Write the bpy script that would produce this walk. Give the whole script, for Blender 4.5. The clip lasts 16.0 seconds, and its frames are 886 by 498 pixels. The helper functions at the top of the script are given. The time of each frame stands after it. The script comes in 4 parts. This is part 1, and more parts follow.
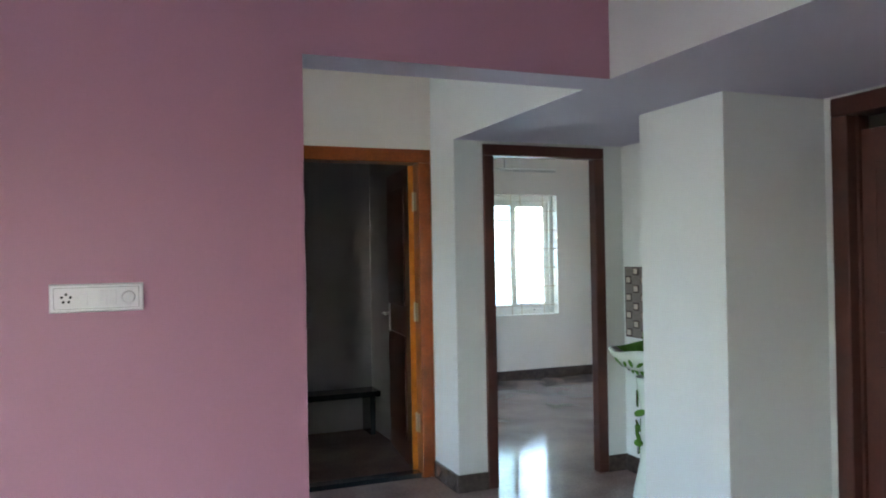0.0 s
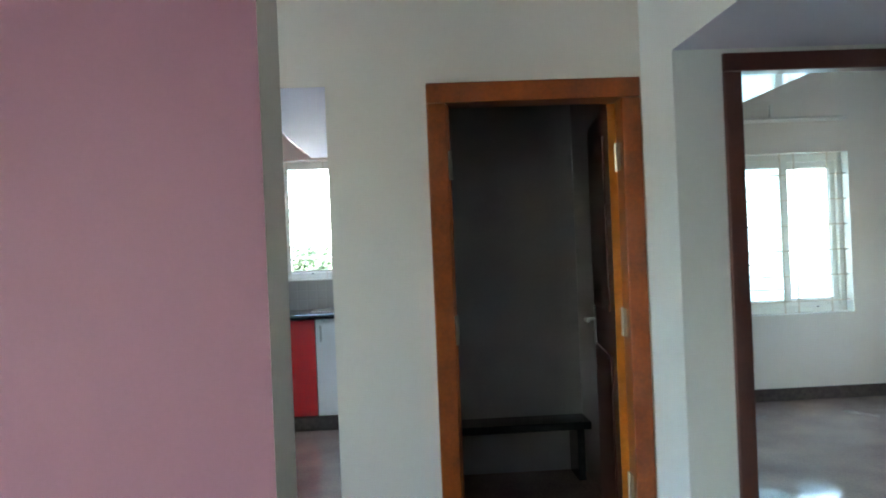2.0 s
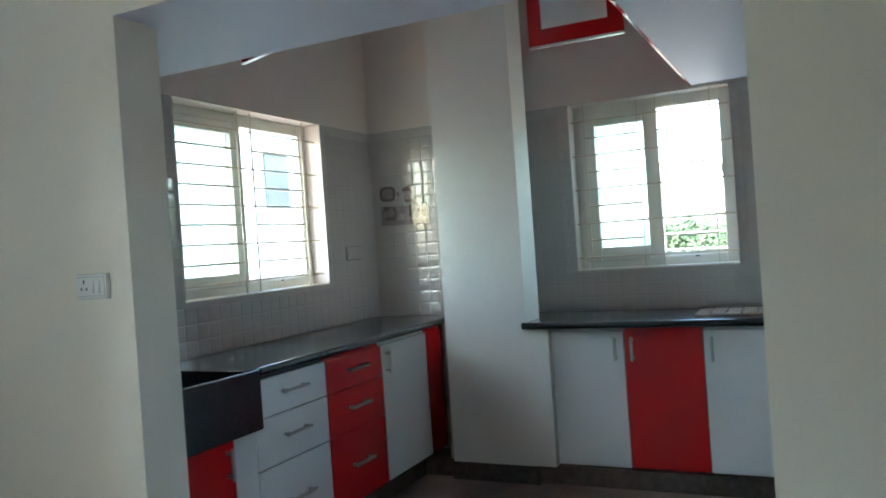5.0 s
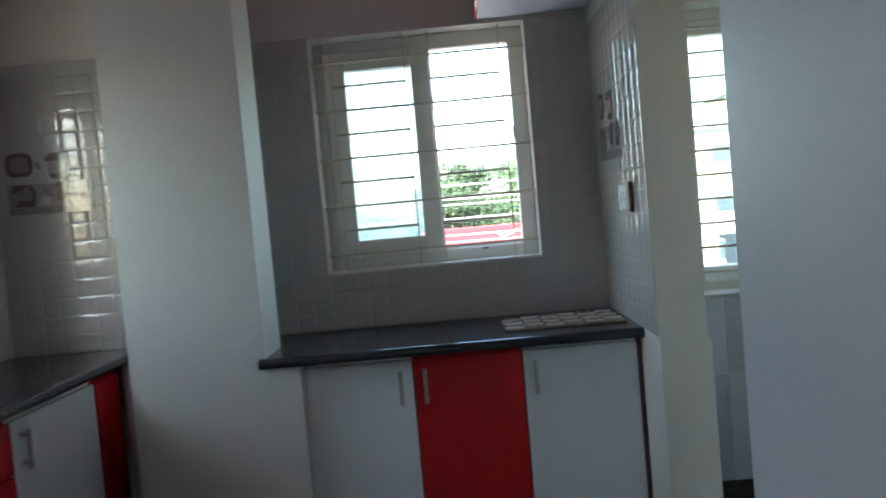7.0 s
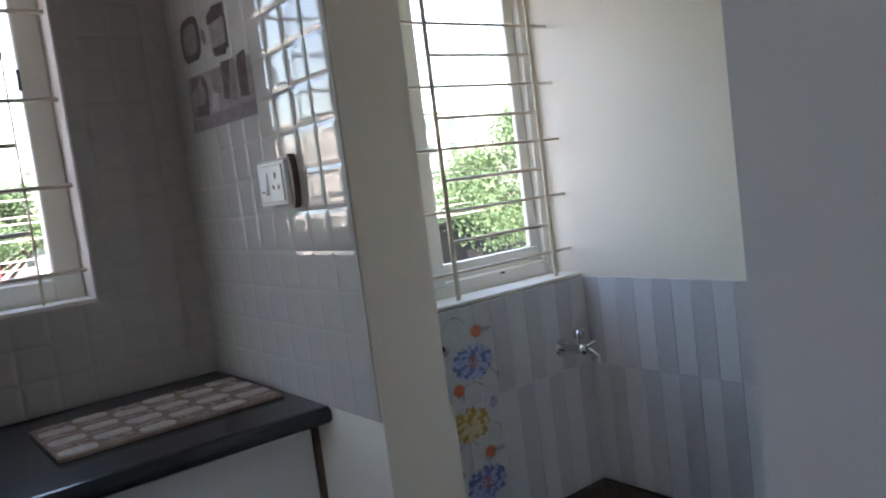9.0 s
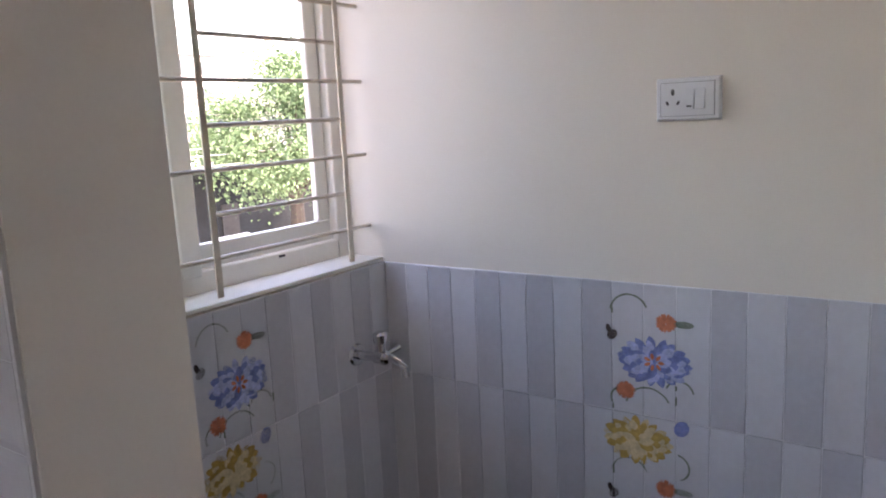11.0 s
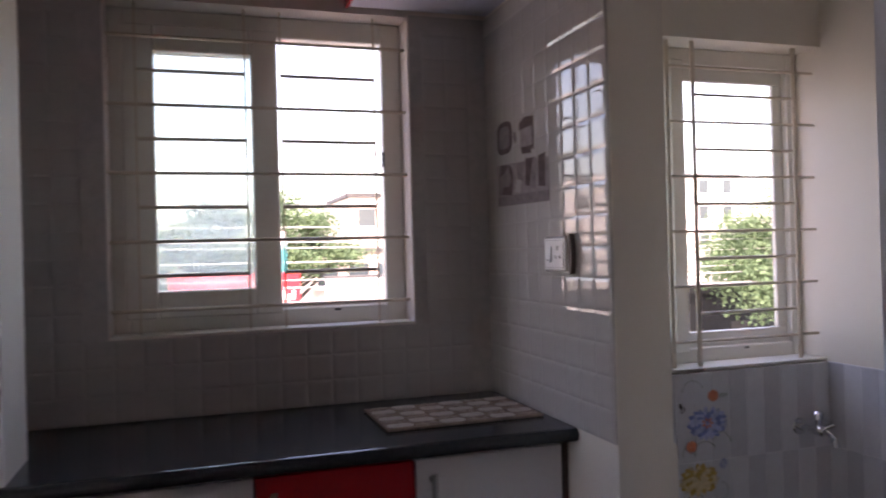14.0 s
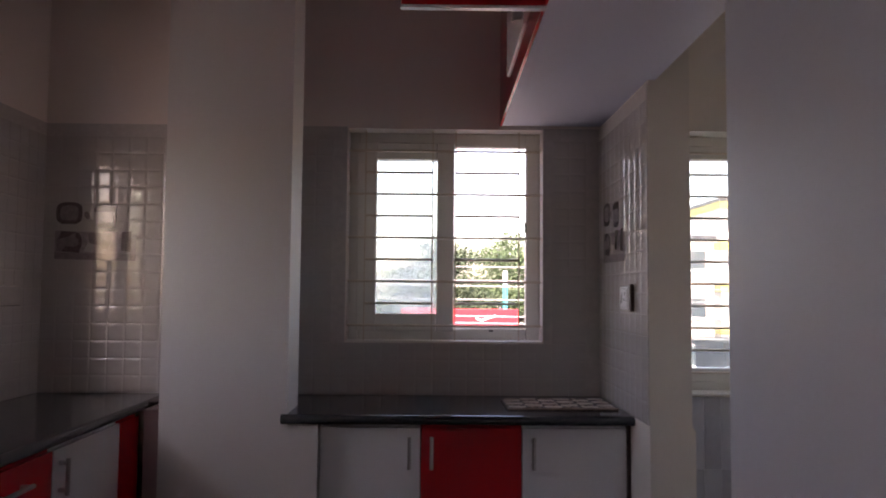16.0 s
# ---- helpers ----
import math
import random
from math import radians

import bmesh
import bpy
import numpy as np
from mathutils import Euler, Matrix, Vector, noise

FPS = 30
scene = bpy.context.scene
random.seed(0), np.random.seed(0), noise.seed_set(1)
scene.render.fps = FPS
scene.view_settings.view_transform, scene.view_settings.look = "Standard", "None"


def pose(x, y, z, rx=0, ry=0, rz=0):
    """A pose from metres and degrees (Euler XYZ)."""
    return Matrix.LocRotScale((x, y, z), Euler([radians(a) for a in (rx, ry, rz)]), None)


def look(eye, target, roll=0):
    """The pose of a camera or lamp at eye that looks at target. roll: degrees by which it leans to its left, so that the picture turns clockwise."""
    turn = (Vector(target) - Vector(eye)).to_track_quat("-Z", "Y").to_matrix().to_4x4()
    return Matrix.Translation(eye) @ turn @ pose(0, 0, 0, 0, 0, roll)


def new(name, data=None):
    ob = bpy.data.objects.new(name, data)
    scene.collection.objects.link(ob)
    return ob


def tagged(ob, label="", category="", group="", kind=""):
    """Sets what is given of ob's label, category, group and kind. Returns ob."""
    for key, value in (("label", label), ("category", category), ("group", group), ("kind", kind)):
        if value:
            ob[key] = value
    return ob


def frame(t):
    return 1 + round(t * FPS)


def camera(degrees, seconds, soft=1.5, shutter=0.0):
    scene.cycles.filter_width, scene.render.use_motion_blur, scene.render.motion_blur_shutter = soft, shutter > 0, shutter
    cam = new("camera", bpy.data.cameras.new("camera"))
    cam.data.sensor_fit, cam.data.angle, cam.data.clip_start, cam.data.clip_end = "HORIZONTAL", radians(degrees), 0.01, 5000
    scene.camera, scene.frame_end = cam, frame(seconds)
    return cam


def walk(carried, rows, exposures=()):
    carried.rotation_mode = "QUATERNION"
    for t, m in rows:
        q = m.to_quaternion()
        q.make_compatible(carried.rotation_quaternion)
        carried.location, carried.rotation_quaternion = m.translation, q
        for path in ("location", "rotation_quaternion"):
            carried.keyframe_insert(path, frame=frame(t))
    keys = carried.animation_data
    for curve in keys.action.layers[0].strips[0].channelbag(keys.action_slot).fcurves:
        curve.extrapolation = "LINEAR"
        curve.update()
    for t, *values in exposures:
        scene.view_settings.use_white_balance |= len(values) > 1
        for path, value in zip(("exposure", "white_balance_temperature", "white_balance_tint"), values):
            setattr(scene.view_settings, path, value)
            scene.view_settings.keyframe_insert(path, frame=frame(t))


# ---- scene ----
cam = camera(60.5, 16.0, soft=1.9, shutter=0.2)
PATH = [
    (0, (0.486, -0.479, 1.421), (1.227, 1.379, 1.437), -1.0),
    (0.5, (0.677, -0.125, 1.413), (1.314, 1.771, 1.423), -1.5),
    (1, (0.897, 0.203, 1.415), (1.415, 2.134, 1.415), -2.8),
    (1.5, (1.103, 0.513, 1.401), (1.42, 2.488, 1.403), -2.7),
    (2, (1.224, 0.91, 1.407), (1.313, 2.908, 1.405), -2.4),
    (2.5, (1.296, 1.26, 1.309), (1.226, 3.258, 1.365), -2.8),
    (3, (1.384, 1.606, 1.335), (1.011, 3.571, 1.372), -2.5),
    (3.5, (1.337, 1.955, 1.382), (0.69, 3.848, 1.398), -0.7),
    (3.7, (1.287, 2.086, 1.372), (0.562, 3.95, 1.387), -0.7),
    (5.8, (0.718, 3.394, 1.411), (-0.152, 5.195, 1.377), -4.3),
    (6, (0.645, 3.544, 1.409), (-0.121, 5.391, 1.364), -4.5),
    (6.5, (0.477, 3.86, 1.399), (0.022, 5.807, 1.336), -4.5),
    (7, (0.255, 4.18, 1.399), (0.207, 6.178, 1.309), -5.1),
    (7.5, (0.178, 4.526, 1.404), (0.433, 6.506, 1.293), -5.3),
    (8, (0.135, 4.872, 1.397), (0.699, 6.787, 1.276), -5.1),
    (8.5, (0.068, 5.196, 1.41), (1.008, 6.954, 1.254), -6.2),
    (9, (0.174, 5.515, 1.364), (1.37, 7.109, 1.187), -7.3),
    (9.5, (0.306, 5.756, 1.356), (1.69, 7.163, 1.03), -6.8),
    (9.7, (0.374, 5.867, 1.355), (1.822, 7.185, 0.949), -7.0),
    (11.8, (0.617, 6.112, 1.36), (2.289, 7.179, 1.103), -2.6),
    (12, (0.558, 6.054, 1.38), (2.208, 7.171, 1.21), -2.6),
    (12.5, (0.417, 5.824, 1.404), (1.913, 7.15, 1.373), -3.1),
    (13, (0.238, 5.567, 1.413), (1.473, 7.14, 1.419), -2.5),
    (13.5, (0.029, 5.342, 1.411), (1.089, 7.038, 1.417), -2.3),
    (14, (-0.088, 5.069, 1.417), (0.528, 6.972, 1.425), -1.5),
    (14.5, (-0.121, 4.766, 1.43), (0.14, 6.748, 1.456), 0.1),
    (15, (-0.175, 4.439, 1.423), (-0.023, 6.432, 1.485), 0.0),
    (15.5, (-0.085, 4.153, 1.439), (-0.03, 6.15, 1.53), -0.2),
    (16, (0.075, 3.87, 1.414), (0.102, 5.866, 1.531), 0.5),
]
EXPOSURES = [(0.0, 5.4, 6500, 6), (1.5, 5.45, 6450, 2), (2.5, 5.65, 6400, -4), (3.0, 5.85, 6450, -8), (3.5, 5.88, 6400, -9), (3.7, 5.78, 6400, -9), (5.8, 4.15, 6600, -4), (6.0, 4.05, 6450, -5), (7.0, 4.1, 6650, 0), (7.5, 4.15, 6850, 3), (8.0, 4.05, 7000, 6), (9.0, 3.9, 7300, 13), (9.5, 4.0, 7400, 17), (12.0, 4.15, 8000, 31), (12.5, 3.72, 8000, 31), (13.0, 3.5, 7950, 31), (13.5, 3.45, 8000, 32), (14.0, 3.4, 7950, 33), (15.5, 3.34, 8150, 36), (16.0, 3.34, 8150, 36)]
walk(cam, [(t, look(eye, target, roll)) for t, eye, target, roll in PATH], EXPOSURES)

# ---- light ----
world = bpy.data.worlds.new("sky")
scene.world = world
world.use_nodes = True
wn = world.node_tree.nodes
sky = wn.new("ShaderNodeTexSky")
sky.sky_type = "NISHITA"
sky.sun_disc = False
sky.sun_elevation = radians(55)
sky.sun_rotation = radians(200)
sky.dust_density = 3.0
world.node_tree.links.new(sky.outputs[0], wn["Background"].inputs[0])
wn["Background"].inputs[1].default_value = 0.15
sun_data = bpy.data.lights.new("sun", "SUN")
sun_data.energy, sun_data.angle, sun_data.color = 0.6, radians(12), (1.0, 0.95, 0.88)
sun = new("sun", sun_data)
sun.matrix_world = look((0, 0, 20), (4, 12, 0))


# ---- materials ----
def material(name, base, rough=0.5, metal=0.0, var=0.12, scale=6.0, fine=80.0, bump=0.0, spec=0.5, coat=0.0, tint=None, detail=4.0):
    m = bpy.data.materials.new(name)
    m.use_nodes = True
    n, l = m.node_tree.nodes, m.node_tree.links
    b = n["Principled BSDF"]
    co = n.new("ShaderNodeTexCoord")
    big, small = n.new("ShaderNodeTexNoise"), n.new("ShaderNodeTexNoise")
    for tex, s in ((big, scale), (small, fine)):
        tex.inputs["Scale"].default_value = s
        tex.inputs["Detail"].default_value = detail
        l.new(co.outputs["Object"], tex.inputs["Vector"])
    ramp = n.new("ShaderNodeValToRGB")
    dark = [c * (1 - var) for c in base]
    lite = list(tint) if tint else [min(1, c * (1 + var)) for c in base]
    ramp.color_ramp.elements[0].position, ramp.color_ramp.elements[0].color = 0.3, (*dark, 1)
    ramp.color_ramp.elements[1].position, ramp.color_ramp.elements[1].color = 0.7, (*lite, 1)
    mix = n.new("ShaderNodeMath")
    mix.operation = "MULTIPLY_ADD"
    mix.inputs[1].default_value, mix.inputs[2].default_value = 0.35, 0.0
    add = n.new("ShaderNodeMath")
    add.operation = "MULTIPLY_ADD"
    add.inputs[1].default_value = 0.65
    l.new(small.outputs["Fac"], mix.inputs[0])
    l.new(big.outputs["Fac"], add.inputs[0])
    l.new(mix.outputs[0], add.inputs[2])
    l.new(add.outputs[0], ramp.inputs[0])
    l.new(ramp.outputs[0], b.inputs["Base Color"])
    b.inputs["Roughness"].default_value, b.inputs["Metallic"].default_value = rough, metal
    b.inputs["Specular IOR Level"].default_value, b.inputs["Coat Weight"].default_value = spec, coat
    if bump:
        bp = n.new("ShaderNodeBump")
        bp.inputs["Strength"].default_value, bp.inputs["Distance"].default_value = bump, 0.01
        l.new(add.outputs[0], bp.inputs["Height"])
        l.new(bp.outputs[0], b.inputs["Normal"])
    return m


CREAM = material("cream_wall_paint", (0.76, 0.725, 0.645), 0.55, var=0.03, scale=1.5, fine=180, bump=0.05)
WHITE_PAINT = material("white_wall_paint", (0.67, 0.71, 0.685), 0.5, var=0.03, scale=1.5, fine=180, bump=0.05)
# dim bluish window light, put into the colour of one wall face
COOL_LIT = material("wall_paint_in_cool_window_light", (0.48, 0.50, 0.55), 0.5, var=0.03, scale=1.5, fine=180, bump=0.05)
# cream with the pink bounce from red cabinets and floor mixed into its colour
CREAM_BOUNCE = material("cream_paint_with_red_bounce", (0.71, 0.63, 0.58), 0.55, var=0.03, scale=1.5, fine=180, bump=0.05)
YELLOWISH = material("warm_cream_wall_paint", (0.76, 0.712, 0.625), 0.55, var=0.03, scale=1.5, fine=180, bump=0.05)
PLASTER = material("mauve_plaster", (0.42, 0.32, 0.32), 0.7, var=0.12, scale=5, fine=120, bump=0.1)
# white paint greyed to carry the shade on the pillar's front
PILLAR = material("shaded_white_wall_paint", (0.62, 0.605, 0.575), 0.5, var=0.03, scale=1.5, fine=180, bump=0.05)
PARTITION = material("dull_cream_wall_paint", (0.68, 0.64, 0.575), 0.55, var=0.03, scale=1.5, fine=180, bump=0.05)
PINK = material("pink_wall_paint", (0.38, 0.19, 0.255), 0.5, var=0.03, scale=1.2, fine=150, bump=0.05)
LAVENDER = material("lavender_ceiling_paint", (0.60, 0.61, 0.72), 0.6, var=0.02, scale=1.5, fine=150, bump=0.04)
FLOOR = material("polished_brown_granite", (0.225, 0.16, 0.135), 0.1, var=0.35, scale=2.2, fine=60, tint=(0.38, 0.285, 0.25))
cloud, spread_n = FLOOR.node_tree.nodes.new("ShaderNodeTexNoise"), FLOOR.node_tree.nodes.new("ShaderNodeMapRange")
cloud.inputs["Scale"].default_value, cloud.inputs["Detail"].default_value, cloud.inputs["Distortion"].default_value = 3.0, 6.0, 1.2
spread_n.inputs["From Min"].default_value, spread_n.inputs["From Max"].default_value = 0.35, 0.7
spread_n.inputs["To Min"].default_value, spread_n.inputs["To Max"].default_value = 0.04, 0.19
FLOOR.node_tree.links.new(FLOOR.node_tree.nodes["Texture Coordinate"].outputs["Object"], cloud.inputs["Vector"])
FLOOR.node_tree.links.new(cloud.outputs["Fac"], spread_n.inputs["Value"])
FLOOR.node_tree.links.new(spread_n.outputs[0], FLOOR.node_tree.nodes["Principled BSDF"].inputs["Roughness"])
SKIRT = material("dark_granite_skirting", (0.075, 0.058, 0.05), 0.25, var=0.4, scale=30, fine=150)
BLACK = material("black_granite", (0.022, 0.026, 0.03), 0.16, var=0.25, scale=60, fine=300, bump=0.01)
ORANGE_WOOD = material("orange_varnished_wood", (0.25, 0.058, 0.008), 0.3, var=0.4, scale=8, fine=60)
DARK_WOOD = material("dark_brown_varnished_wood", (0.075, 0.022, 0.014), 0.35, var=0.3, scale=8, fine=60)
RED = material("red_gloss_laminate", (0.50, 0.012, 0.016), 0.15, var=0.04, scale=3, fine=60)
LAMINATE = material("white_gloss_laminate", (0.72, 0.74, 0.76), 0.15, var=0.03, scale=3, fine=60)
UPVC = material("white_window_plastic", (0.74, 0.72, 0.655), 0.35, var=0.05, scale=4, fine=60)
GRILL = material("cream_painted_steel", (0.64, 0.56, 0.45), 0.4, var=0.15, scale=20, fine=120)
BATH = material("dark_grey_glazed_bath_tile", (0.38, 0.37, 0.36), 0.15, var=0.1, scale=3, fine=60)
TILE = material("pale_grey_glazed_tile", (0.455, 0.43, 0.41), 0.06, var=0.04, scale=5, fine=60, spec=0.5)
GROUT = material("grey_grout", (0.45, 0.425, 0.405), 0.6, var=0.1, scale=30, fine=150)
DADO_GROUT = material("white_dado_grout", (0.74, 0.75, 0.77), 0.5, var=0.06, scale=30, fine=150)
DADO_L = material("pale_grey_dado_glaze", (0.61, 0.62, 0.655), 0.16, var=0.06, scale=6, fine=60)
DADO_D = material("mid_grey_dado_glaze", (0.515, 0.525, 0.565), 0.16, var=0.08, scale=6, fine=60)
SWITCH = material("white_switch_plastic", (0.72, 0.73, 0.74), 0.3, var=0.03)
GAP = material("grey_plastic_gap", (0.16, 0.16, 0.165), 0.6, var=0.1)
DARK = material("black_socket_hole", (0.012, 0.012, 0.012), 0.5, var=0.1)
BROWN = material("brown_plastic", (0.10, 0.06, 0.048), 0.5, var=0.2)
MAUVE = material("mauve_printed_glaze", (0.20, 0.165, 0.17), 0.1, var=0.3, scale=40, fine=120)
INK = material("dark_brown_printed_glaze", (0.075, 0.055, 0.052), 0.1, var=0.3, scale=40, fine=120)
BLUE = material("blue_printed_glaze", (0.21, 0.26, 0.54), 0.18, var=0.35, scale=70, fine=200)
BLUE_L = material("pale_blue_printed_glaze", (0.43, 0.48, 0.72), 0.18, var=0.3, scale=70, fine=200)
YELLOW = material("ochre_printed_glaze", (0.55, 0.37, 0.12), 0.18, var=0.25, scale=70, fine=200)
YELLOW_L = material("pale_ochre_printed_glaze", (0.68, 0.56, 0.34), 0.18, var=0.25, scale=70, fine=200)
CORAL = material("coral_printed_glaze", (0.66, 0.23, 0.13), 0.18, var=0.25, scale=70, fine=200)
VINE = material("grey_green_printed_glaze", (0.22, 0.25, 0.20), 0.18, var=0.25, scale=70, fine=200)
PRINT_P = material("pale_mauve_print", (0.32, 0.285, 0.285), 0.08, var=0.25, scale=30, fine=120)
PRINT = material("faded_brown_print", (0.135, 0.105, 0.104), 0.08, var=0.35, scale=40, fine=120)
PRINT_L = material("faded_mauve_print", (0.25, 0.215, 0.22), 0.08, var=0.25, scale=40, fine=120)
CHROME = material("chrome", (0.72, 0.72, 0.74), 0.08, 1.0, var=0.03)
BRASS = material("worn_steel_hinge", (0.46, 0.42, 0.34), 0.35, 1.0, var=0.1)
CERAMIC = material("white_glazed_ceramic", (0.62, 0.70, 0.62), 0.08, var=0.06, scale=10, fine=60)
GREEN = material("green_glazed_ceramic", (0.10, 0.24, 0.04), 0.1, var=0.35, scale=12, fine=60)
SAMPLE_M = material("mottled_sample_tile", (0.34, 0.265, 0.22), 0.25, var=0.3, scale=40, fine=160)
LIPPING = material("yellow_orange_lipping", (0.42, 0.145, 0.012), 0.3, var=0.3, scale=8, fine=60)
SAMPLE = material("brown_sample_tile", (0.25, 0.18, 0.14), 0.2, var=0.3, scale=30, fine=120)
SAMPLE_L = material("pale_sample_tile", (0.49, 0.42, 0.365), 0.2, var=0.2, scale=40, fine=160)
PATCH = material("grey_brown_mosaic", (0.20, 0.175, 0.165), 0.2, var=0.2, scale=60, fine=200)
GLOSS_CEIL = material("gloss_white_loft_laminate", (0.70, 0.74, 0.74), 0.06, var=0.03)
RUST = material("rust_brown_granite", (0.05, 0.024, 0.016), 0.15, var=0.4, scale=14, fine=80)
LEAF = material("foliage", (0.085, 0.14, 0.07), 0.7, var=0.3, scale=1, fine=8, tint=(0.13, 0.205, 0.105), spec=0.15)
LEAF_D = material("dark_foliage", (0.075, 0.11, 0.065), 0.7, var=0.3, scale=1, fine=8, tint=(0.11, 0.16, 0.095), spec=0.15)
BARK = material("bark", (0.05, 0.04, 0.032), 0.9, var=0.3, scale=10, fine=60)
SIGN = material("red_sign_board", (0.62, 0.02, 0.03), 0.5, var=0.05)
SIGN_W = material("white_sign_paint", (0.8, 0.8, 0.8), 0.5, var=0.03)
TEAL = material("teal_paint", (0.03, 0.30, 0.32), 0.5, var=0.1)
FACADE = material("white_render", (0.72, 0.70, 0.66), 0.8, var=0.08, scale=0.6, fine=12)
YELLOW_BAND = material("pale_yellow_facade_paint", (0.55, 0.47, 0.12), 0.8, var=0.1, scale=0.6, fine=12)
FACADE_P = material("peach_render", (0.68, 0.56, 0.48), 0.8, var=0.08, scale=0.6, fine=12)
CONCRETE = material("weathered_concrete", (0.075, 0.072, 0.07), 0.85, var=0.25, scale=0.8, fine=14)
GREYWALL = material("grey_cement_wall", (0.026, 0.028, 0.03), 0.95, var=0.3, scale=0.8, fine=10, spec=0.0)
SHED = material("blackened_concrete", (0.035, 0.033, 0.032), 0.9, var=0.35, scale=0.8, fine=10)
PANE = material("dark_window_glass", (0.05, 0.07, 0.08), 0.1, var=0.1)
GROUND = material("dusty_ground", (0.23, 0.21, 0.185), 0.9, var=0.25, scale=0.3, fine=4)
WIRE = material("black_cable", (0.02, 0.02, 0.02), 0.6, var=0.1)
CABLE = material("pale_grey_cable", (0.45, 0.45, 0.44), 0.6, var=0.1)
STEEL = material("brushed_steel", (0.42, 0.42, 0.42), 0.28, 1.0, var=0.1)


def glass(name, tint, mist):
    m = bpy.data.materials.new(name)
    m.use_nodes = True
    n, l = m.node_tree.nodes, m.node_tree.links
    out = n["Material Output"]
    clear, gloss, haze = n.new("ShaderNodeBsdfTransparent"), n.new("ShaderNodeBsdfGlossy"), n.new("ShaderNodeBsdfTranslucent")
    clear.inputs[0].default_value = (*tint, 1)
    gloss.inputs["Roughness"].default_value = 0.03
    haze.inputs[0].default_value = (0.75, 0.82, 0.80, 1)
    noise_t = n.new("ShaderNodeTexNoise")
    noise_t.inputs["Scale"].default_value = 7.0
    co = n.new("ShaderNodeTexCoord")
    l.new(co.outputs["Object"], noise_t.inputs["Vector"])
    amount = n.new("ShaderNodeMath")
    amount.operation = "MULTIPLY"
    amount.inputs[1].default_value = mist * 2
    l.new(noise_t.outputs["Fac"], amount.inputs[0])
    a, b = n.new("ShaderNodeMixShader"), n.new("ShaderNodeMixShader")
    l.new(amount.outputs[0], a.inputs[0])
    l.new(clear.outputs[0], a.inputs[1])
    l.new(haze.outputs[0], a.inputs[2])
    b.inputs[0].default_value = 0.06
    l.new(a.outputs[0], b.inputs[1])
    l.new(gloss.outputs[0], b.inputs[2])
    l.new(b.outputs[0], out.inputs[0])
    return m


# strong haze in the pane stands in for the bedroom window's overexposed daylight
GLARE_GLASS = glass("glare_whitened_window_glass", (0.94, 0.97, 0.96), 0.46)
CLEAR_GLASS = glass("clean_window_glass", (0.94, 0.975, 0.96), 0.04)
GLASS = glass("dusty_window_glass", (0.93, 0.97, 0.955), 0.14)


# ---- building blocks ----
def box(bm, x0, x1, y0, y1, z0, z1):
    r = bmesh.ops.create_cube(bm, size=1.0, matrix=Matrix.Translation(((x0 + x1) / 2, (y0 + y1) / 2, (z0 + z1) / 2)) @ Matrix.Diagonal((x1 - x0, y1 - y0, z1 - z0, 1)))
    return r["verts"]


def bevel(bm, w, seg=2):
    bmesh.ops.bevel(bm, geom=list(bm.edges), offset=w, segments=seg, affect="EDGES", profile=0.5)


def mesh_of(name, bm, mats):
    me = bpy.data.meshes.new(name)
    bm.to_mesh(me)
    bm.free()
    for m in mats if isinstance(mats, (list, tuple)) else [mats]:
        me.materials.append(m)
    return me


def part(name, bm, mat, parent=None, label=""):
    ob = new(name, mesh_of(name, bm, mat))
    ob.parent = parent
    if label:
        ob["label"] = label
    return ob


def boxes(*bs, w=0.0):
    bm = bmesh.new()
    for b in bs:
        t = bmesh.new()
        box(t, *b)
        if w:
            bevel(t, w)
        me = bpy.data.meshes.new("t")
        t.to_mesh(me)
        t.free()
        bm.from_mesh(me)
        bpy.data.meshes.remove(me)
    return bm


def block(name, mat, *bs, parent=None, label="", w=0.0):
    return part(name, boxes(*bs, w=w), mat, parent, label)


def thing(name, label, category, m=None, group=""):
    ob = new(name)
    ob.empty_display_size = 0.1
    if m:
        ob.matrix_world = m
    return tagged(ob, label, category, group)


def structure(name, mat, label, *bs, category="wall", faces=None):
    """Boxes joined into one piece of the setting. faces(normal, centre) gives the material's index."""
    bm = boxes(*bs)
    if faces:
        bm.normal_update()
        for f in bm.faces:
            f.material_index = faces(f.normal, f.calc_center_median())
    return tagged(part(name, bm, mat), label, category, kind="structure")


def cyl(bm, p, q, r, seg=12, r2=None):
    p, q = Vector(p), Vector(q)
    d = q - p
    m = Matrix.Translation((p + q) / 2) @ d.to_track_quat("Z", "Y").to_matrix().to_4x4()
    bmesh.ops.create_cone(bm, cap_ends=True, segments=seg, radius1=r, radius2=r if r2 is None else r2, depth=d.length, matrix=m)


def tube(points, r, mat, name, parent, label="", seg=8):
    """One round tube through the points."""
    pts = [Vector(p) for p in points]
    bm = bmesh.new()
    loops = []
    for i, p in enumerate(pts):
        d = (pts[min(i + 1, len(pts) - 1)] - pts[max(i - 1, 0)]).normalized()
        u = d.cross(Vector((0, 0, 1)) if abs(d.z) < 0.9 else Vector((1, 0, 0))).normalized()
        v = d.cross(u)
        loops.append([bm.verts.new(p + r * (u * math.cos(2 * math.pi * k / seg) + v * math.sin(2 * math.pi * k / seg))) for k in range(seg)])
    for a, b in zip(loops, loops[1:]):
        for k in range(seg):
            bm.faces.new((a[k], a[(k + 1) % seg], b[(k + 1) % seg], b[k]))
    bm.faces.new(loops[0][::-1])
    bm.faces.new(loops[-1])
    return part(name, bm, mat, parent, label)


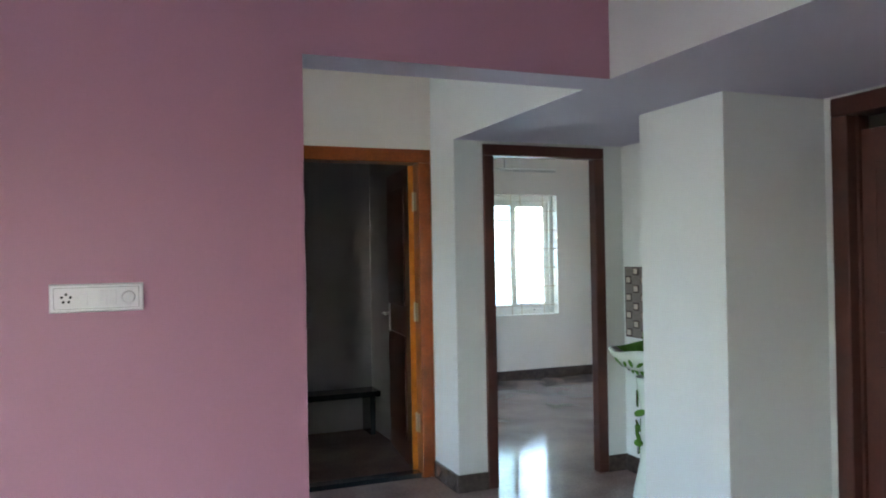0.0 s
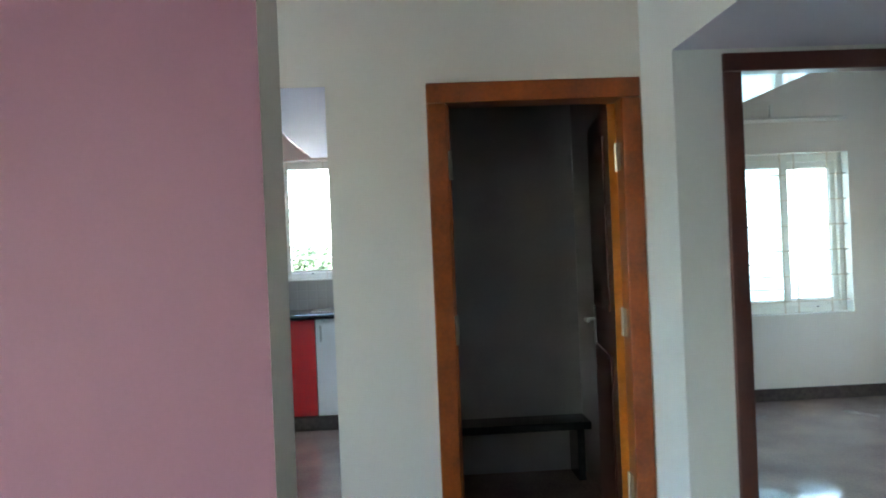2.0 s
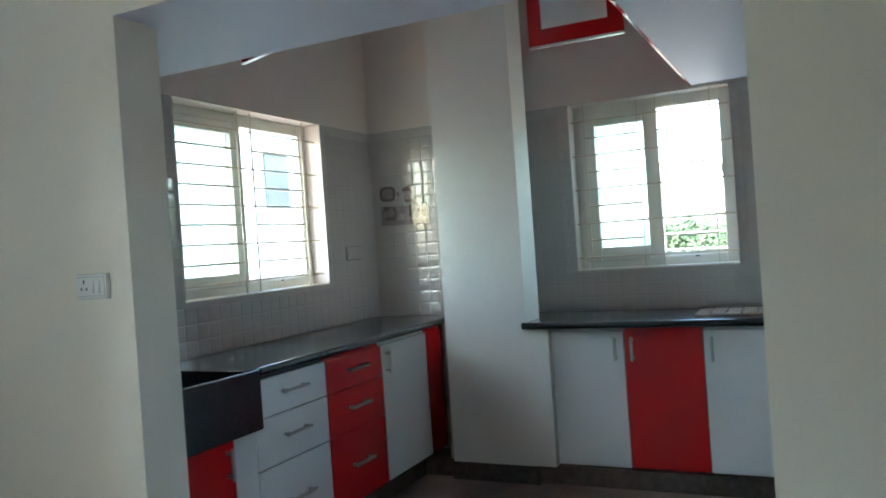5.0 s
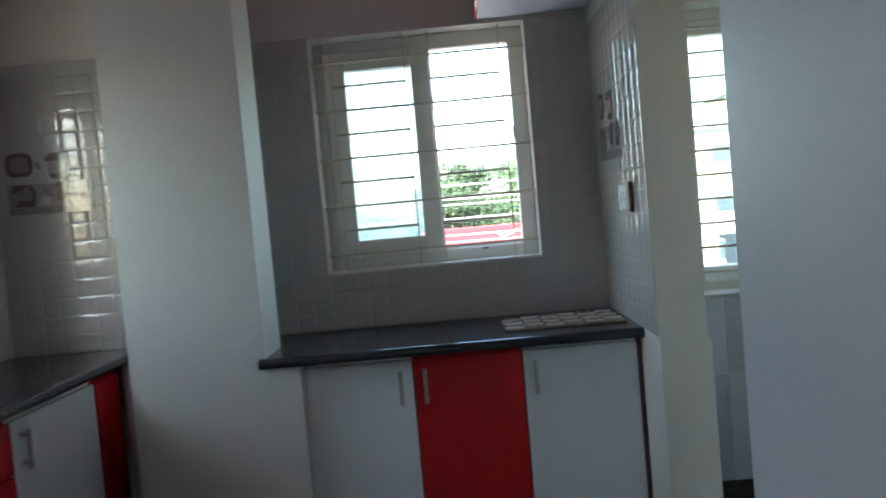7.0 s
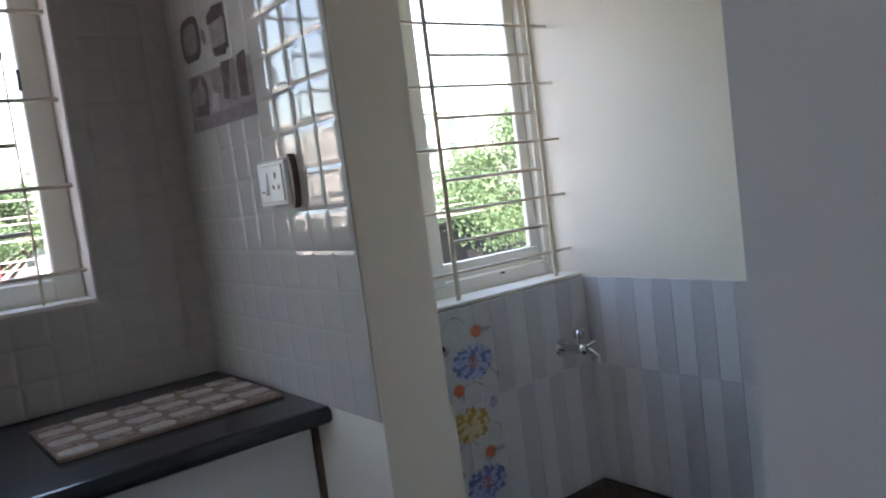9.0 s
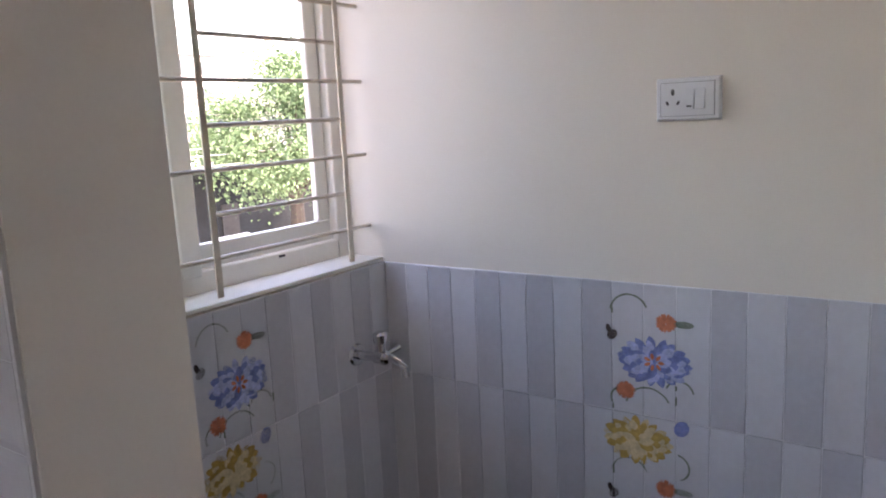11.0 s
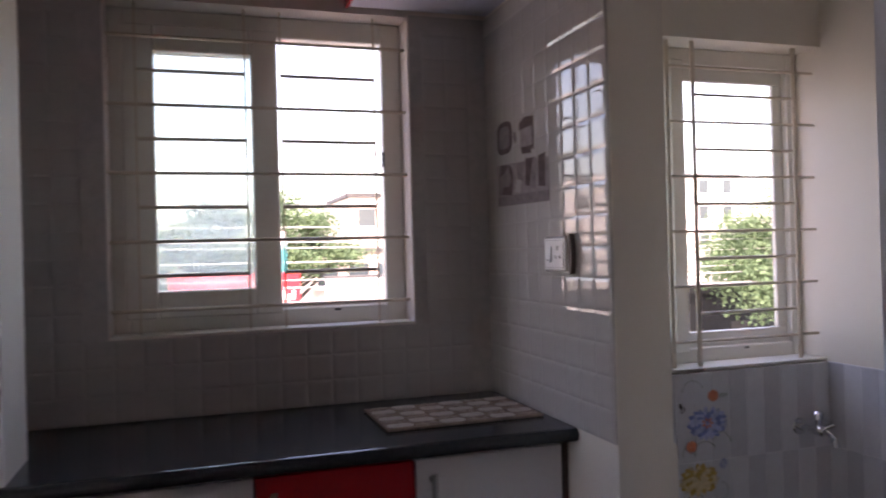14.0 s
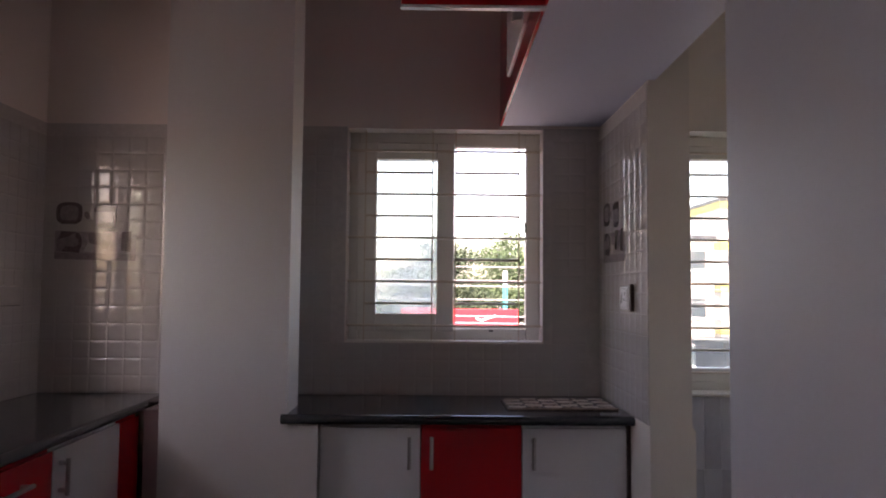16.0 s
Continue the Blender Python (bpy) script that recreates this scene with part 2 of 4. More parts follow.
def plate(bm, outline, m, h=0.0015):
    """A flat piece of height h over its outline (u, v), laid by m with its face along +Z."""
    lo = [bm.verts.new(m @ Vector((u, v, 0))) for u, v in outline]
    hi = [bm.verts.new(m @ Vector((u, v, h))) for u, v in outline]
    bm.faces.new(hi)
    for i in range(len(lo)):
        j = (i + 1) % len(lo)
        bm.faces.new((lo[i], lo[j], hi[j], hi[i]))


def oval(cx, cy, rx, ry, turn=0.0, n=12):
    c, s_ = math.cos(turn), math.sin(turn)
    pts = [(rx * math.cos(2 * math.pi * i / n), ry * math.sin(2 * math.pi * i / n)) for i in range(n)]
    return [(cx + c * u - s_ * v, cy + s_ * u + c * v) for u, v in pts]


# walls seen from inside: u to the right, v up, face towards the room
NORTH = lambda x, y, z: Matrix(((1, 0, 0, x), (0, 0, -1, y), (0, 1, 0, z), (0, 0, 0, 1)))
EAST = lambda x, y, z: Matrix(((0, 0, -1, x), (-1, 0, 0, y), (0, 1, 0, z), (0, 0, 0, 1)))
WEST = lambda x, y, z: Matrix(((0, 0, 1, x), (1, 0, 0, y), (0, 1, 0, z), (0, 0, 0, 1)))

# ---- structure ----
CEIL, LOFT_BACK = 2.95, 5.36
structure("floor", FLOOR, "polished reddish brown granite floor", (-3.4, 6.2, -3.2, 7.9, -0.12, 0), category="floor")
structure("ceiling", LAVENDER, "plain pale lavender painted ceiling slab", (-3.4, 6.2, -3.2, 7.9, CEIL, CEIL + 0.12), category="ceiling")
structure("wall_pink", [CREAM, PINK, LAVENDER], "matt pink wall with a beam over the passage",
          (-3.2, 1.006, 2.083, 2.279, 0, CEIL), (1.006, 2.238, 2.083, 2.279, 2.112, CEIL),
          faces=lambda n, c: 1 if n.y < -0.5 else 2 if n.z < -0.5 and c.x > 1.1 else 0)
structure("wall_middle", CREAM, "cream wall round the bathroom door",
          (0.90, 1.32, 4.10, 4.25, 0, CEIL), (1.32, 2.23, 4.10, 4.25, 2.1, CEIL), (2.23, 2.40, 4.10, 4.25, 0, CEIL))
structure("wall_kitchen_south", [CREAM, LAVENDER], "cream wall with the wide kitchen opening",
          (-2.2, -1.03, 4.66, 4.845, 0, CEIL), (-1.03, 0.892, 4.66, 4.845, 2.222, CEIL), faces=lambda n, c: 1 if n.z < -0.5 and c.x > -1 else 0)
structure("wall_bedroom", WHITE_PAINT, "white wall round the bedroom door",
          (2.238, 2.40, 3.865, 4.10, 0, CEIL), (2.238, 2.426, 3.715, 3.865, 0, CEIL), (2.426, 3.285, 3.715, 3.865, 2.093, CEIL), (3.285, 3.60, 3.715, 3.865, 0, CEIL))
structure("pillar_passage", WHITE_PAINT, "white painted pillar beside the basin alcove", (2.838, 3.43, 2.12, 2.712, 0, 2.111))
structure("wall_east", WHITE_PAINT, "white wall with a dark wooden door",
          (3.43, 3.60, 2.075, 3.715, 0, CEIL), (3.43, 3.60, 1.10, 2.075, 2.1, CEIL), (3.43, 3.60, -3.0, 1.10, 0, CEIL))
structure("loft_passage", [WHITE_PAINT, LAVENDER], "dropped loft with a lavender underside", (2.238, 3.43, -3.0, 3.715, 2.112, CEIL),
          category="loft", faces=lambda n, c: 1 if n.z < -0.5 else 0)
structure("wall_south", WHITE_PAINT, "plain white wall with a balcony opening",
          (-3.2, -1.2, -3.15, -3.0, 0, CEIL), (-1.2, -0.55, -3.15, -3.0, 0, 0.5), (-1.2, -0.55, -3.15, -3.0, 2.1, CEIL), (-0.55, 3.6, -3.15, -3.0, 0, CEIL))
structure("wall_west", WHITE_PAINT, "plain white wall with window openings",
          (-3.35, -3.2, -3.15, -1.1, 0, CEIL), (-3.35, -3.2, -1.1, -0.3, 0, 0.8), (-3.35, -3.2, -1.1, -0.3, 2.2, CEIL), (-3.35, -3.2, -0.3, 2.1, 0, CEIL),
          (-2.35, -2.2, 2.279, 2.6, 0, CEIL), (-2.35, -2.2, 2.6, 3.5, 0, 0.8), (-2.35, -2.2, 2.6, 3.5, 2.3, CEIL), (-2.35, -2.2, 3.5, 4.845, 0, CEIL))
structure("wall_kitchen_west", CREAM_BOUNCE, "cream kitchen wall with a window over tiles",
          (-2.02, -1.815, 4.845, 5.685, 0, CEIL), (-2.02, -1.815, 5.685, 6.948, 0, 1.2), (-2.02, -1.815, 5.685, 6.948, 2.228, CEIL), (-2.02, -1.815, 6.948, 7.78, 0, CEIL))
structure("wall_north", [CREAM_BOUNCE, YELLOWISH], "cream outer wall with kitchen and utility windows",
          (-1.815, -0.344, 7.563, 7.78, 0, CEIL), (-0.344, 0.61, 7.563, 7.78, 0, 1.177), (-0.344, 0.61, 7.563, 7.78, 2.22, CEIL), (0.61, 1.066, 7.563, 7.78, 0, CEIL),
          (1.066, 1.25, 7.588, 7.84, 0, CEIL), (1.25, 2.40, 7.588, 7.84, 0, 0.92), (1.25, 2.40, 7.588, 7.84, 2.23, CEIL), faces=lambda n, c: 1 if c.x > 1.06 else 0)
# lit return, shaded front: faces towards +x get brighter cream, the others greyed white
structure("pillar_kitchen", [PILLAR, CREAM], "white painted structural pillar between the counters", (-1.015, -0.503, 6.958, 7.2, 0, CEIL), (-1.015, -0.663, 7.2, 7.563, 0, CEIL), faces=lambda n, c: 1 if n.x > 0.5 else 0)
# the kitchen face is coloured for dim bluish window light, the rest stays cream
structure("wall_kitchen_east", [CREAM, COOL_LIT], "cream wall between kitchen and bathroom, cool window light painted on one face", (0.892, 1.06, 4.251, 5.955, 0, CEIL), (1.06, 2.40, 5.62, 5.955, 0, CEIL), faces=lambda n, c: 1 if n.x < -0.5 else 0)
structure("wall_partition", PARTITION, "short cream partition beside the counter", (0.893, 1.052, 6.73, 7.563, 0, CEIL))
bm = bmesh.new()
for v in box(bm, 1.0525, 1.067, 6.735, 7.564, 0.09, 0.925):
    if v.co.x > 1.06 and v.co.z > 0.9:
        v.co.z -= 0.02
tagged(part("partition_dado", bm, PARTITION), "painted dado edge on the partition", "wall", kind="structure")
structure("wall_utility_east", YELLOWISH, "cream utility wall above a tiled dado", (2.40, 2.55, 4.25, 7.84, 0, CEIL))
structure("loft_kitchen_entry", LAVENDER, "lavender loft slab over the kitchen entry", (-1.815, 0.41, 4.845, LOFT_BACK, 2.2225, 2.30), category="loft")
SKEW = Matrix.Translation((0.405, 7.563, 0)) @ pose(0, 0, 0, 0, 0, -0.55) @ Matrix.Translation((-0.405, -7.563, 0))
structure("loft_kitchen", LAVENDER, "lavender loft slab below red cabinets", (0.41, 0.93, 4.86, 7.55, 2.238, 2.2995), category="loft").matrix_world = SKEW
structure("wall_bedroom_far", YELLOWISH, "cream bedroom wall with a window", (2.55, 3.95, 7.2, 7.4, 0, CEIL), (3.95, 4.975, 7.2, 7.4, 0, 0.72), (3.95, 4.975, 7.2, 7.4, 2.09, CEIL), (4.975, 6.1, 7.2, 7.4, 0, CEIL))
structure("wall_bedroom_east", CREAM, "cream bedroom wall with a window opening", (6.0, 6.15, 3.7, 5.1, 0, CEIL), (6.0, 6.15, 5.1, 5.65, 0, 0.9), (6.0, 6.15, 5.1, 5.65, 1.9, CEIL), (6.0, 6.15, 5.65, 7.2, 0, CEIL))
structure("wall_bedroom_south", CREAM, "plain cream bedroom wall", (3.6, 6.0, 3.715, 3.865, 0, CEIL))
structure("wall_store", CREAM, "plain cream store room walls behind the door", (4.3, 4.4, 0.3, 3.715, 0, CEIL), (3.6, 4.3, 0.3, 0.4, 0, CEIL))
structure("wall_bathroom", BATH, "dark grey tiled bathroom walls", (1.06, 2.26, 5.60, 5.62, 0, CEIL), (2.26, 2.398, 4.25, 5.62, 0, CEIL), (1.06, 1.08, 4.25, 5.60, 0, CEIL), (1.08, 1.30, 4.251, 4.262, 0, CEIL))


def skirting(*bs):
    tagged(block("skirting", SKIRT, *bs, w=0.004), "dark polished granite skirting", "skirting", kind="structure")


H = 0.105
skirting((-1.222, 0.89, 6.985, 7.004, 0, H))
skirting((-1.02, -0.48, 6.94, 6.957, 0, H))
skirting((-1.24, -1.222, 4.85, 7.0, 0, 0.095))
skirting((0.874, 0.891, 4.10, 5.955, 0, H))
skirting((2.218, 2.237, 3.70, 4.085, 0, H), (2.218, 2.426, 3.697, 3.714, 0, H))
skirting((3.286, 3.43, 3.697, 3.714, 0, H), (3.411, 3.429, 2.72, 3.697, 0, H))
skirting((0.874, 1.315, 4.082, 4.099, 0, H), (-2.2, -1.03, 4.642, 4.659, 0, H))
skirting((2.56, 6.0, 7.182, 7.199, 0, H))
skirting((2.822, 2.837, 2.12, 2.712, 0, H), (2.822, 3.43, 2.103, 2.119, 0, H))


# ---- windows ----
def window(name, m, W, T, depth, label, split=0.47, sash=0.07, side=0.07, bars=(), wide=0.012, cells=(), stile=0.065, first=0.083, gap=0.2177, count=5, pane_mat=None, right_sash=False):
    """A sliding window in the opening W by T, both sashes pushed left. Local x right, y out of the room, z up."""
    w = thing(name, label, "window", m)
    w["kind"] = "structure"
    f0, f1, b = depth, depth + 0.05, 0.05
    frame_ob = block("window_frame", UPVC, (0, b, f0, f1, 0, T), (W - side, W, f0, f1, 0, T), (b, W - side, f0, f1, 0, b + 0.015), (b, W - side, f0, f1, T - b - 0.02, T), parent=w, w=0.006)
    block("track", UPVC, (b, W - side, f0 + 0.02, f0 + 0.028, b + 0.015, b + 0.03), parent=frame_ob)
    g0 = W * split
    for i, v in enumerate((f0 - 0.012, f0 + 0.022)):
        s_ob = block("sash", UPVC, (b - 0.01, b + sash, v, v + 0.028, b, T - b), (g0, g0 + stile, v, v + 0.028, b, T - b), (b + sash, g0, v, v + 0.028, b, b + sash), (b + sash, g0, v, v + 0.028, T - b - sash, T - b), parent=w, w=0.006)
        pane = block("pane", pane_mat or GLASS, (b + sash, g0, v + 0.011, v + 0.016, b + sash, T - b - sash), parent=s_ob)
        pane.visible_shadow = False
    if right_sash:
        a, v = g0 + stile, f0 + 0.03
        block("sash", UPVC, (a, W - side, v, v + 0.022, b + 0.01, b + 0.077), (a, W - side, v, v + 0.022, T - b - 0.08, T - b - 0.01), (W - side - 0.05, W - side, v, v + 0.022, b + 0.077, T - b - 0.08), parent=w, w=0.005)
        # extra whitened pane, added to carry the daylight glare over the right half
        if pane_mat == GLARE_GLASS:
            pane = block("pane", pane_mat, (a, W - side - 0.05, v + 0.009, v + 0.013, b + 0.077, T - b - 0.08), parent=w)
            pane.visible_shadow = False
    if name == "window_1":
        block("latch", DARK, (W - side - 0.006, W - side + 0.002, f0 - 0.012, f0 - 0.001, T * 0.52, T * 0.57), parent=w, w=0.002)
    block("drain_slot", DARK, (W * 0.735, W * 0.735 + 0.022, f0 - 0.002, f0 + 0.002, 0.05, 0.057), parent=frame_ob)
    block("window_sill", UPVC, (0, W, 0.0, f0, -0.004, 0.008), parent=w, w=0.003)
    gv = 0.045
    bm = bmesh.new()
    for k in range(count):
        z = first + gap * k
        cyl(bm, (0.0, gv, z), (W, gv, z), 0.0058, 8)
        if k < count - 1:
            for u0, u1 in cells:
                cyl(bm, (u0, gv, z + gap / 2), (u1, gv, z + gap / 2), 0.0062, 8)
    part("grill_bars", bm, GRILL, w, "thin horizontal painted steel bars")["kind"] = "stuff"
    for u in bars:
        block("grill_upright", GRILL, (u - wide / 2, u + wide / 2, gv - 0.008, gv - 0.003, 0.008, T), parent=w)
    return w


out_north = lambda x, y, z: Matrix.Translation((x, y, z))
window("window_1", out_north(-0.344, 7.563, 1.177), 0.954, 1.043, 0.10, "white sliding kitchen window with cream grill bars",
       split=0.46, sash=0.087, stile=0.087, bars=(0.085, 0.416, 0.53, 0.843), wide=0.006, cells=((0.085, 0.416), (0.53, 0.843)), first=0.08, gap=0.2153)
window("window_2", Matrix.Translation((-1.815, 5.685, 1.2)) @ pose(0, 0, 0, 0, 0, 90), 1.263, 1.028, 0.12, "white sliding window over the sink counter",
       split=0.427, stile=0.088, pane_mat=CLEAR_GLASS, bars=(0.045, 0.518, 0.635, 1.12), cells=((0.045, 0.518), (0.635, 1.12)), first=0.075, gap=0.2105)
window("window_3", out_north(1.25, 7.588, 0.93), 1.145, 1.30, 0.135, "white sliding utility window with cream grill bars",
       split=0.44, side=0.05, pane_mat=CLEAR_GLASS, right_sash=True, bars=(0.06, 0.43, 0.55, 1.045), wide=0.018, cells=((0.06, 0.43), (0.55, 1.045)), first=0.106, gap=0.2183, count=6)
window("window_4", out_north(3.95, 7.2, 0.72), 1.025, 1.37, 0.10, "bright white sliding bedroom window with grill",
       split=0.46, pane_mat=GLARE_GLASS, right_sash=True, side=0.05, bars=(0.1, 0.45, 0.57, 0.86), cells=((0.1, 0.45), (0.57, 0.86)), first=0.107, gap=0.2157, count=6)


# ---- doors ----
def door_frame(name, x0, x1, y0, y1, top, mat, label, width=0.085, stop=0.012):
    d = thing(name, label, "door frame")
    d["kind"] = "structure"
    for a, b in ((x0, x0 + width), (x1 - width, x1)):
        j = block("jamb", mat, (a, b, y0, y1, 0, top - width), parent=d, w=0.006)
        if stop and a == x0:
            block("stop", mat, (b - 0.02, b + stop, y0 + 0.055, y1 - 0.03, 0, top - width), parent=j, w=0.003)
    block("head", mat, (x0, x1, y0 - 0.001, y1 + 0.001, top - width, top), parent=d, w=0.006)
    return d


def hinge(parent, x, y, z):
    h_ob = block("hinge", BRASS, (x - 0.004, x + 0.003, y - 0.045, y, z - 0.06, z + 0.06), parent=parent, w=0.001)
    bm = bmesh.new()
    cyl(bm, (x - 0.006, y + 0.004, z - 0.062), (x - 0.006, y + 0.004, z + 0.062), 0.006)
    part("knuckle", bm, BRASS, h_ob)


fr = door_frame("door_frame_1", 1.32, 2.23, 4.086, 4.23, 2.1, ORANGE_WOOD, "orange varnished wooden bathroom door frame")
block("threshold", BLACK, (1.405, 2.145, 4.10, 4.20, 0, 0.03), parent=fr, w=0.005)
for z in (0.34, 1.055, 1.77):
    hinge(fr, 2.145, 4.175, z)
for z in (1.057, 1.755):
    block("strike_plate", BRASS, (1.404, 1.4205, 4.10, 4.13, z - 0.06, z + 0.06), parent=fr, w=0.002)
leaf = thing("door_1", "dark brown bathroom door swung open inwards", "door", Matrix.Translation((2.142, 4.19, 0.035)) @ pose(0, 0, 0, 0, 0, 83.5))
leaf["kind"] = "structure"
block("panel", DARK_WOOD, (0, 0.72, -0.003, 0.032, 0, 1.97), parent=leaf, w=0.003)
block("edge_band", LIPPING, (-0.006, -0.0005, -0.003, 0.032, 0, 1.97), parent=leaf, label="yellow orange lipped edge")
for a, b in ((0.15, 0.85), (1.05, 1.85)):
    block("raised_panel", DARK_WOOD, (0.13, 0.59, 0.032, 0.04, a, b), parent=leaf, w=0.004)
hd = block("handle_plate", STEEL, (0.64, 0.68, 0.033, 0.04, 0.84, 1.04), parent=leaf, w=0.003)
tube([Vector((0.66, 0.04, 0.97)), Vector((0.66, 0.085, 0.97)), Vector((0.55, 0.085, 0.97))], 0.009, STEEL, "lever", hd)

door_frame("door_frame_2", 2.426, 3.285, 3.70, 3.775, 2.093, DARK_WOOD, "dark brown wooden bedroom door frame", 0.07, 0)
leaf = thing("door_2", "dark brown bedroom door open into the room", "door", Matrix.Translation((2.505, 3.88, 0.01)) @ pose(0, 0, 0, 0, 0, 87))
leaf["kind"] = "structure"
block("panel", DARK_WOOD, (0, 0.70, 0, 0.035, 0, 2.0), parent=leaf, w=0.003)
fr = door_frame("door_frame_3", 0, 0.975, -0.015, 0.13, 2.1, DARK_WOOD, "dark brown wooden door frame beside the pillar", 0.085)
fr.matrix_world = Matrix.Translation((3.43, 2.075, 0)) @ pose(0, 0, 0, 0, 0, -90)
leaf = thing("door_3", "closed dark brown panelled wooden door", "door", Matrix.Translation((3.43, 2.075, 0)) @ pose(0, 0, 0, 0, 0, -90))
leaf["kind"] = "structure"
block("panel", DARK_WOOD, (0.086, 0.889, 0.06, 0.095, 0.01, 1.95), parent=leaf, w=0.003)
for a, b in ((0.2, 0.9), (1.05, 1.80)):
    for u in (0.17, 0.53):
        block("raised_panel", DARK_WOOD, (u, u + 0.29, 0.05, 0.062, a, b), parent=leaf, w=0.005)


# ---- kitchen cabinets ----
def bow_handle(parent, a, b, out, r=0.006, mat=STEEL):
    """A square-cornered bar handle between a and b, standing off along out."""
    a, b, out = Vector(a), Vector(b), Vector(out)
    along = (b - a).normalized() * r * 2
    bm = bmesh.new()
    for p, q in ((a, a + out), (b, b + out), (a + out - along, b + out + along)):
        cyl(bm, p, q, r, 6)
    part("handle", bm, mat, parent, "brushed steel bar handle")


def cabinet(label, origin, turn, W, fronts, group, body=LAMINATE, D=0.5, z0=0.11, z1=0.866):
    """A base unit: local x right, y into the unit. fronts: (u0, u1, z0, z1, material, handle)."""
    c = thing("base_cabinet", label, "cabinet", Matrix.Translation(origin) @ pose(0, 0, 0, 0, 0, turn), group)
    block("carcass", body, (0.002, W - 0.002, 0.02, D, z0, z1 + 0.01), parent=c)
    for u0, u1, a, b, mat, kind in fronts:
        f = block("drawer_front" if kind == "drawer" else "door", mat, (u0 + 0.002, u1 - 0.002, 0.0, 0.019, a, b), parent=c, w=0.002)
        if kind == "drawer":
            mid, zz = (u0 + u1) / 2, (a + b) / 2 + 0.01
            bow_handle(f, (mid - 0.075, 0, zz), (mid + 0.075, 0, zz), (0, -0.03, 0), 0.0085)
        elif kind in ("left", "right"):
            u = u0 + 0.045 if kind == "left" else u1 - 0.045
            bow_handle(f, (u, 0, b - 0.05), (u, 0, b - 0.145), (0, -0.03, 0), 0.0085)
    return c


NF, G1, G2 = 7.01, "cabinets under the window counter", "cabinets under the sink counter"
cabinet("white gloss base cabinet with steel handle", (-0.378, NF, 0), 0, 0.411, [(0, 0.411, 0.112, 0.866, LAMINATE, "right")], G1)
cabinet("red gloss base cabinet with steel handle", (0.033, NF, 0), 0, 0.415, [(0, 0.415, 0.112, 0.866, RED, "left")], G1, RED)
cabinet("white gloss base cabinet beside the partition", (0.448, NF, 0), 0, 0.43, [(0, 0.43, 0.112, 0.866, LAMINATE, "left")], G1)
tagged(block("end_strip", BROWN, (0.879, 0.892, 7.004, 7.5, 0.106, 0.885)), "dark brown strip between cabinet and wall", "trim", kind="structure")
tagged(block("plaster_infill", PILLAR, (-0.5028, -0.379, 6.9582, 7.5, 0.106, 0.884)), "white plaster infill beside the pillar", "wall", kind="structure")
WF = -1.222
rows3 = ((0.10, 0.468), (0.474, 0.690), (0.696, 0.862))
cabinet("white base unit with three drawers", (WF, 5.443, 0), 90, 0.545, [(0, 0.545, a, b, LAMINATE, "drawer") for a, b in rows3], G2, DARK)
cabinet("red gloss base unit with three drawers", (WF, 5.99, 0), 90, 0.545, [(0, 0.545, a, b, RED, "drawer") for a, b in rows3], G2, RED)
cabinet("white gloss base cabinet next to red drawers", (WF, 6.538, 0), 90, 0.555, [(0, 0.555, 0.10, 0.862, LAMINATE, "left")], G2)
cabinet("narrow red gloss filler cabinet in the corner", (WF, 7.096, 0), 90, 0.21, [(0, 0.21, 0.10, 0.862, RED, "")], G2, RED)
cabinet("red and white cabinet below the sink", (WF, 4.85, 0), 90, 0.59, [(0, 0.45, 0.10, 0.66, RED, "right"), (0.452, 0.59, 0.10, 0.66, LAMINATE, "")], G2, LAMINATE, z1=0.64)
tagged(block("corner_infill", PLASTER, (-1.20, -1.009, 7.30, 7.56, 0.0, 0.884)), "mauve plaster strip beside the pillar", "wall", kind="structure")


def worktop(label, bs):
    t = thing("worktop", label, "worktop")
    bm = boxes(*bs)
    part("slab", bm, BLACK, t)
    return t


def nosing(parent, p, q, r=0.02):
    bm = bmesh.new()
    cyl(bm, p, q, r, 16)
    part("nosing", bm, BLACK, parent, "rounded polished granite edge")


wt = worktop("black granite worktop below the window", [(-0.5025, 0.892, 6.952, 7.562, 0.888, 0.926), (-0.525, -0.5025, 6.945, 6.9575, 0.888, 0.926), (-0.662, -0.5025, 7.201, 7.562, 0.888, 0.926)])
nosing(wt, (-0.525, 6.951, 0.907), (0.892, 6.951, 0.907), 0.0195)
wt = worktop("black granite worktop along the sink wall", [(-1.814, -1.20, 5.36, 7.562, 0.888, 0.926), (-1.814, -1.68, 4.90, 5.36, 0.888, 0.926), (-1.814, -1.20, 4.847, 4.90, 0.888, 0.926)])
nosing(wt, (-1.20, 5.46, 0.907), (-1.20, 7.30, 0.907), 0.0195)
sk = thing("sink", "black granite apron-front kitchen sink", "sink")
block("apron", BLACK, (-1.20, -1.178, 4.848, 5.445, 0.665, 0.924), parent=sk, w=0.005)
block("basin", BLACK, (-1.68, -1.20, 4.90, 5.36, 0.66, 0.68), (-1.68, -1.66, 4.90, 5.36, 0.68, 0.887), (-1.66, -1.20, 4.90, 4.92, 0.68, 0.887), (-1.66, -1.20, 5.34, 5.36, 0.68, 0.887), parent=sk)

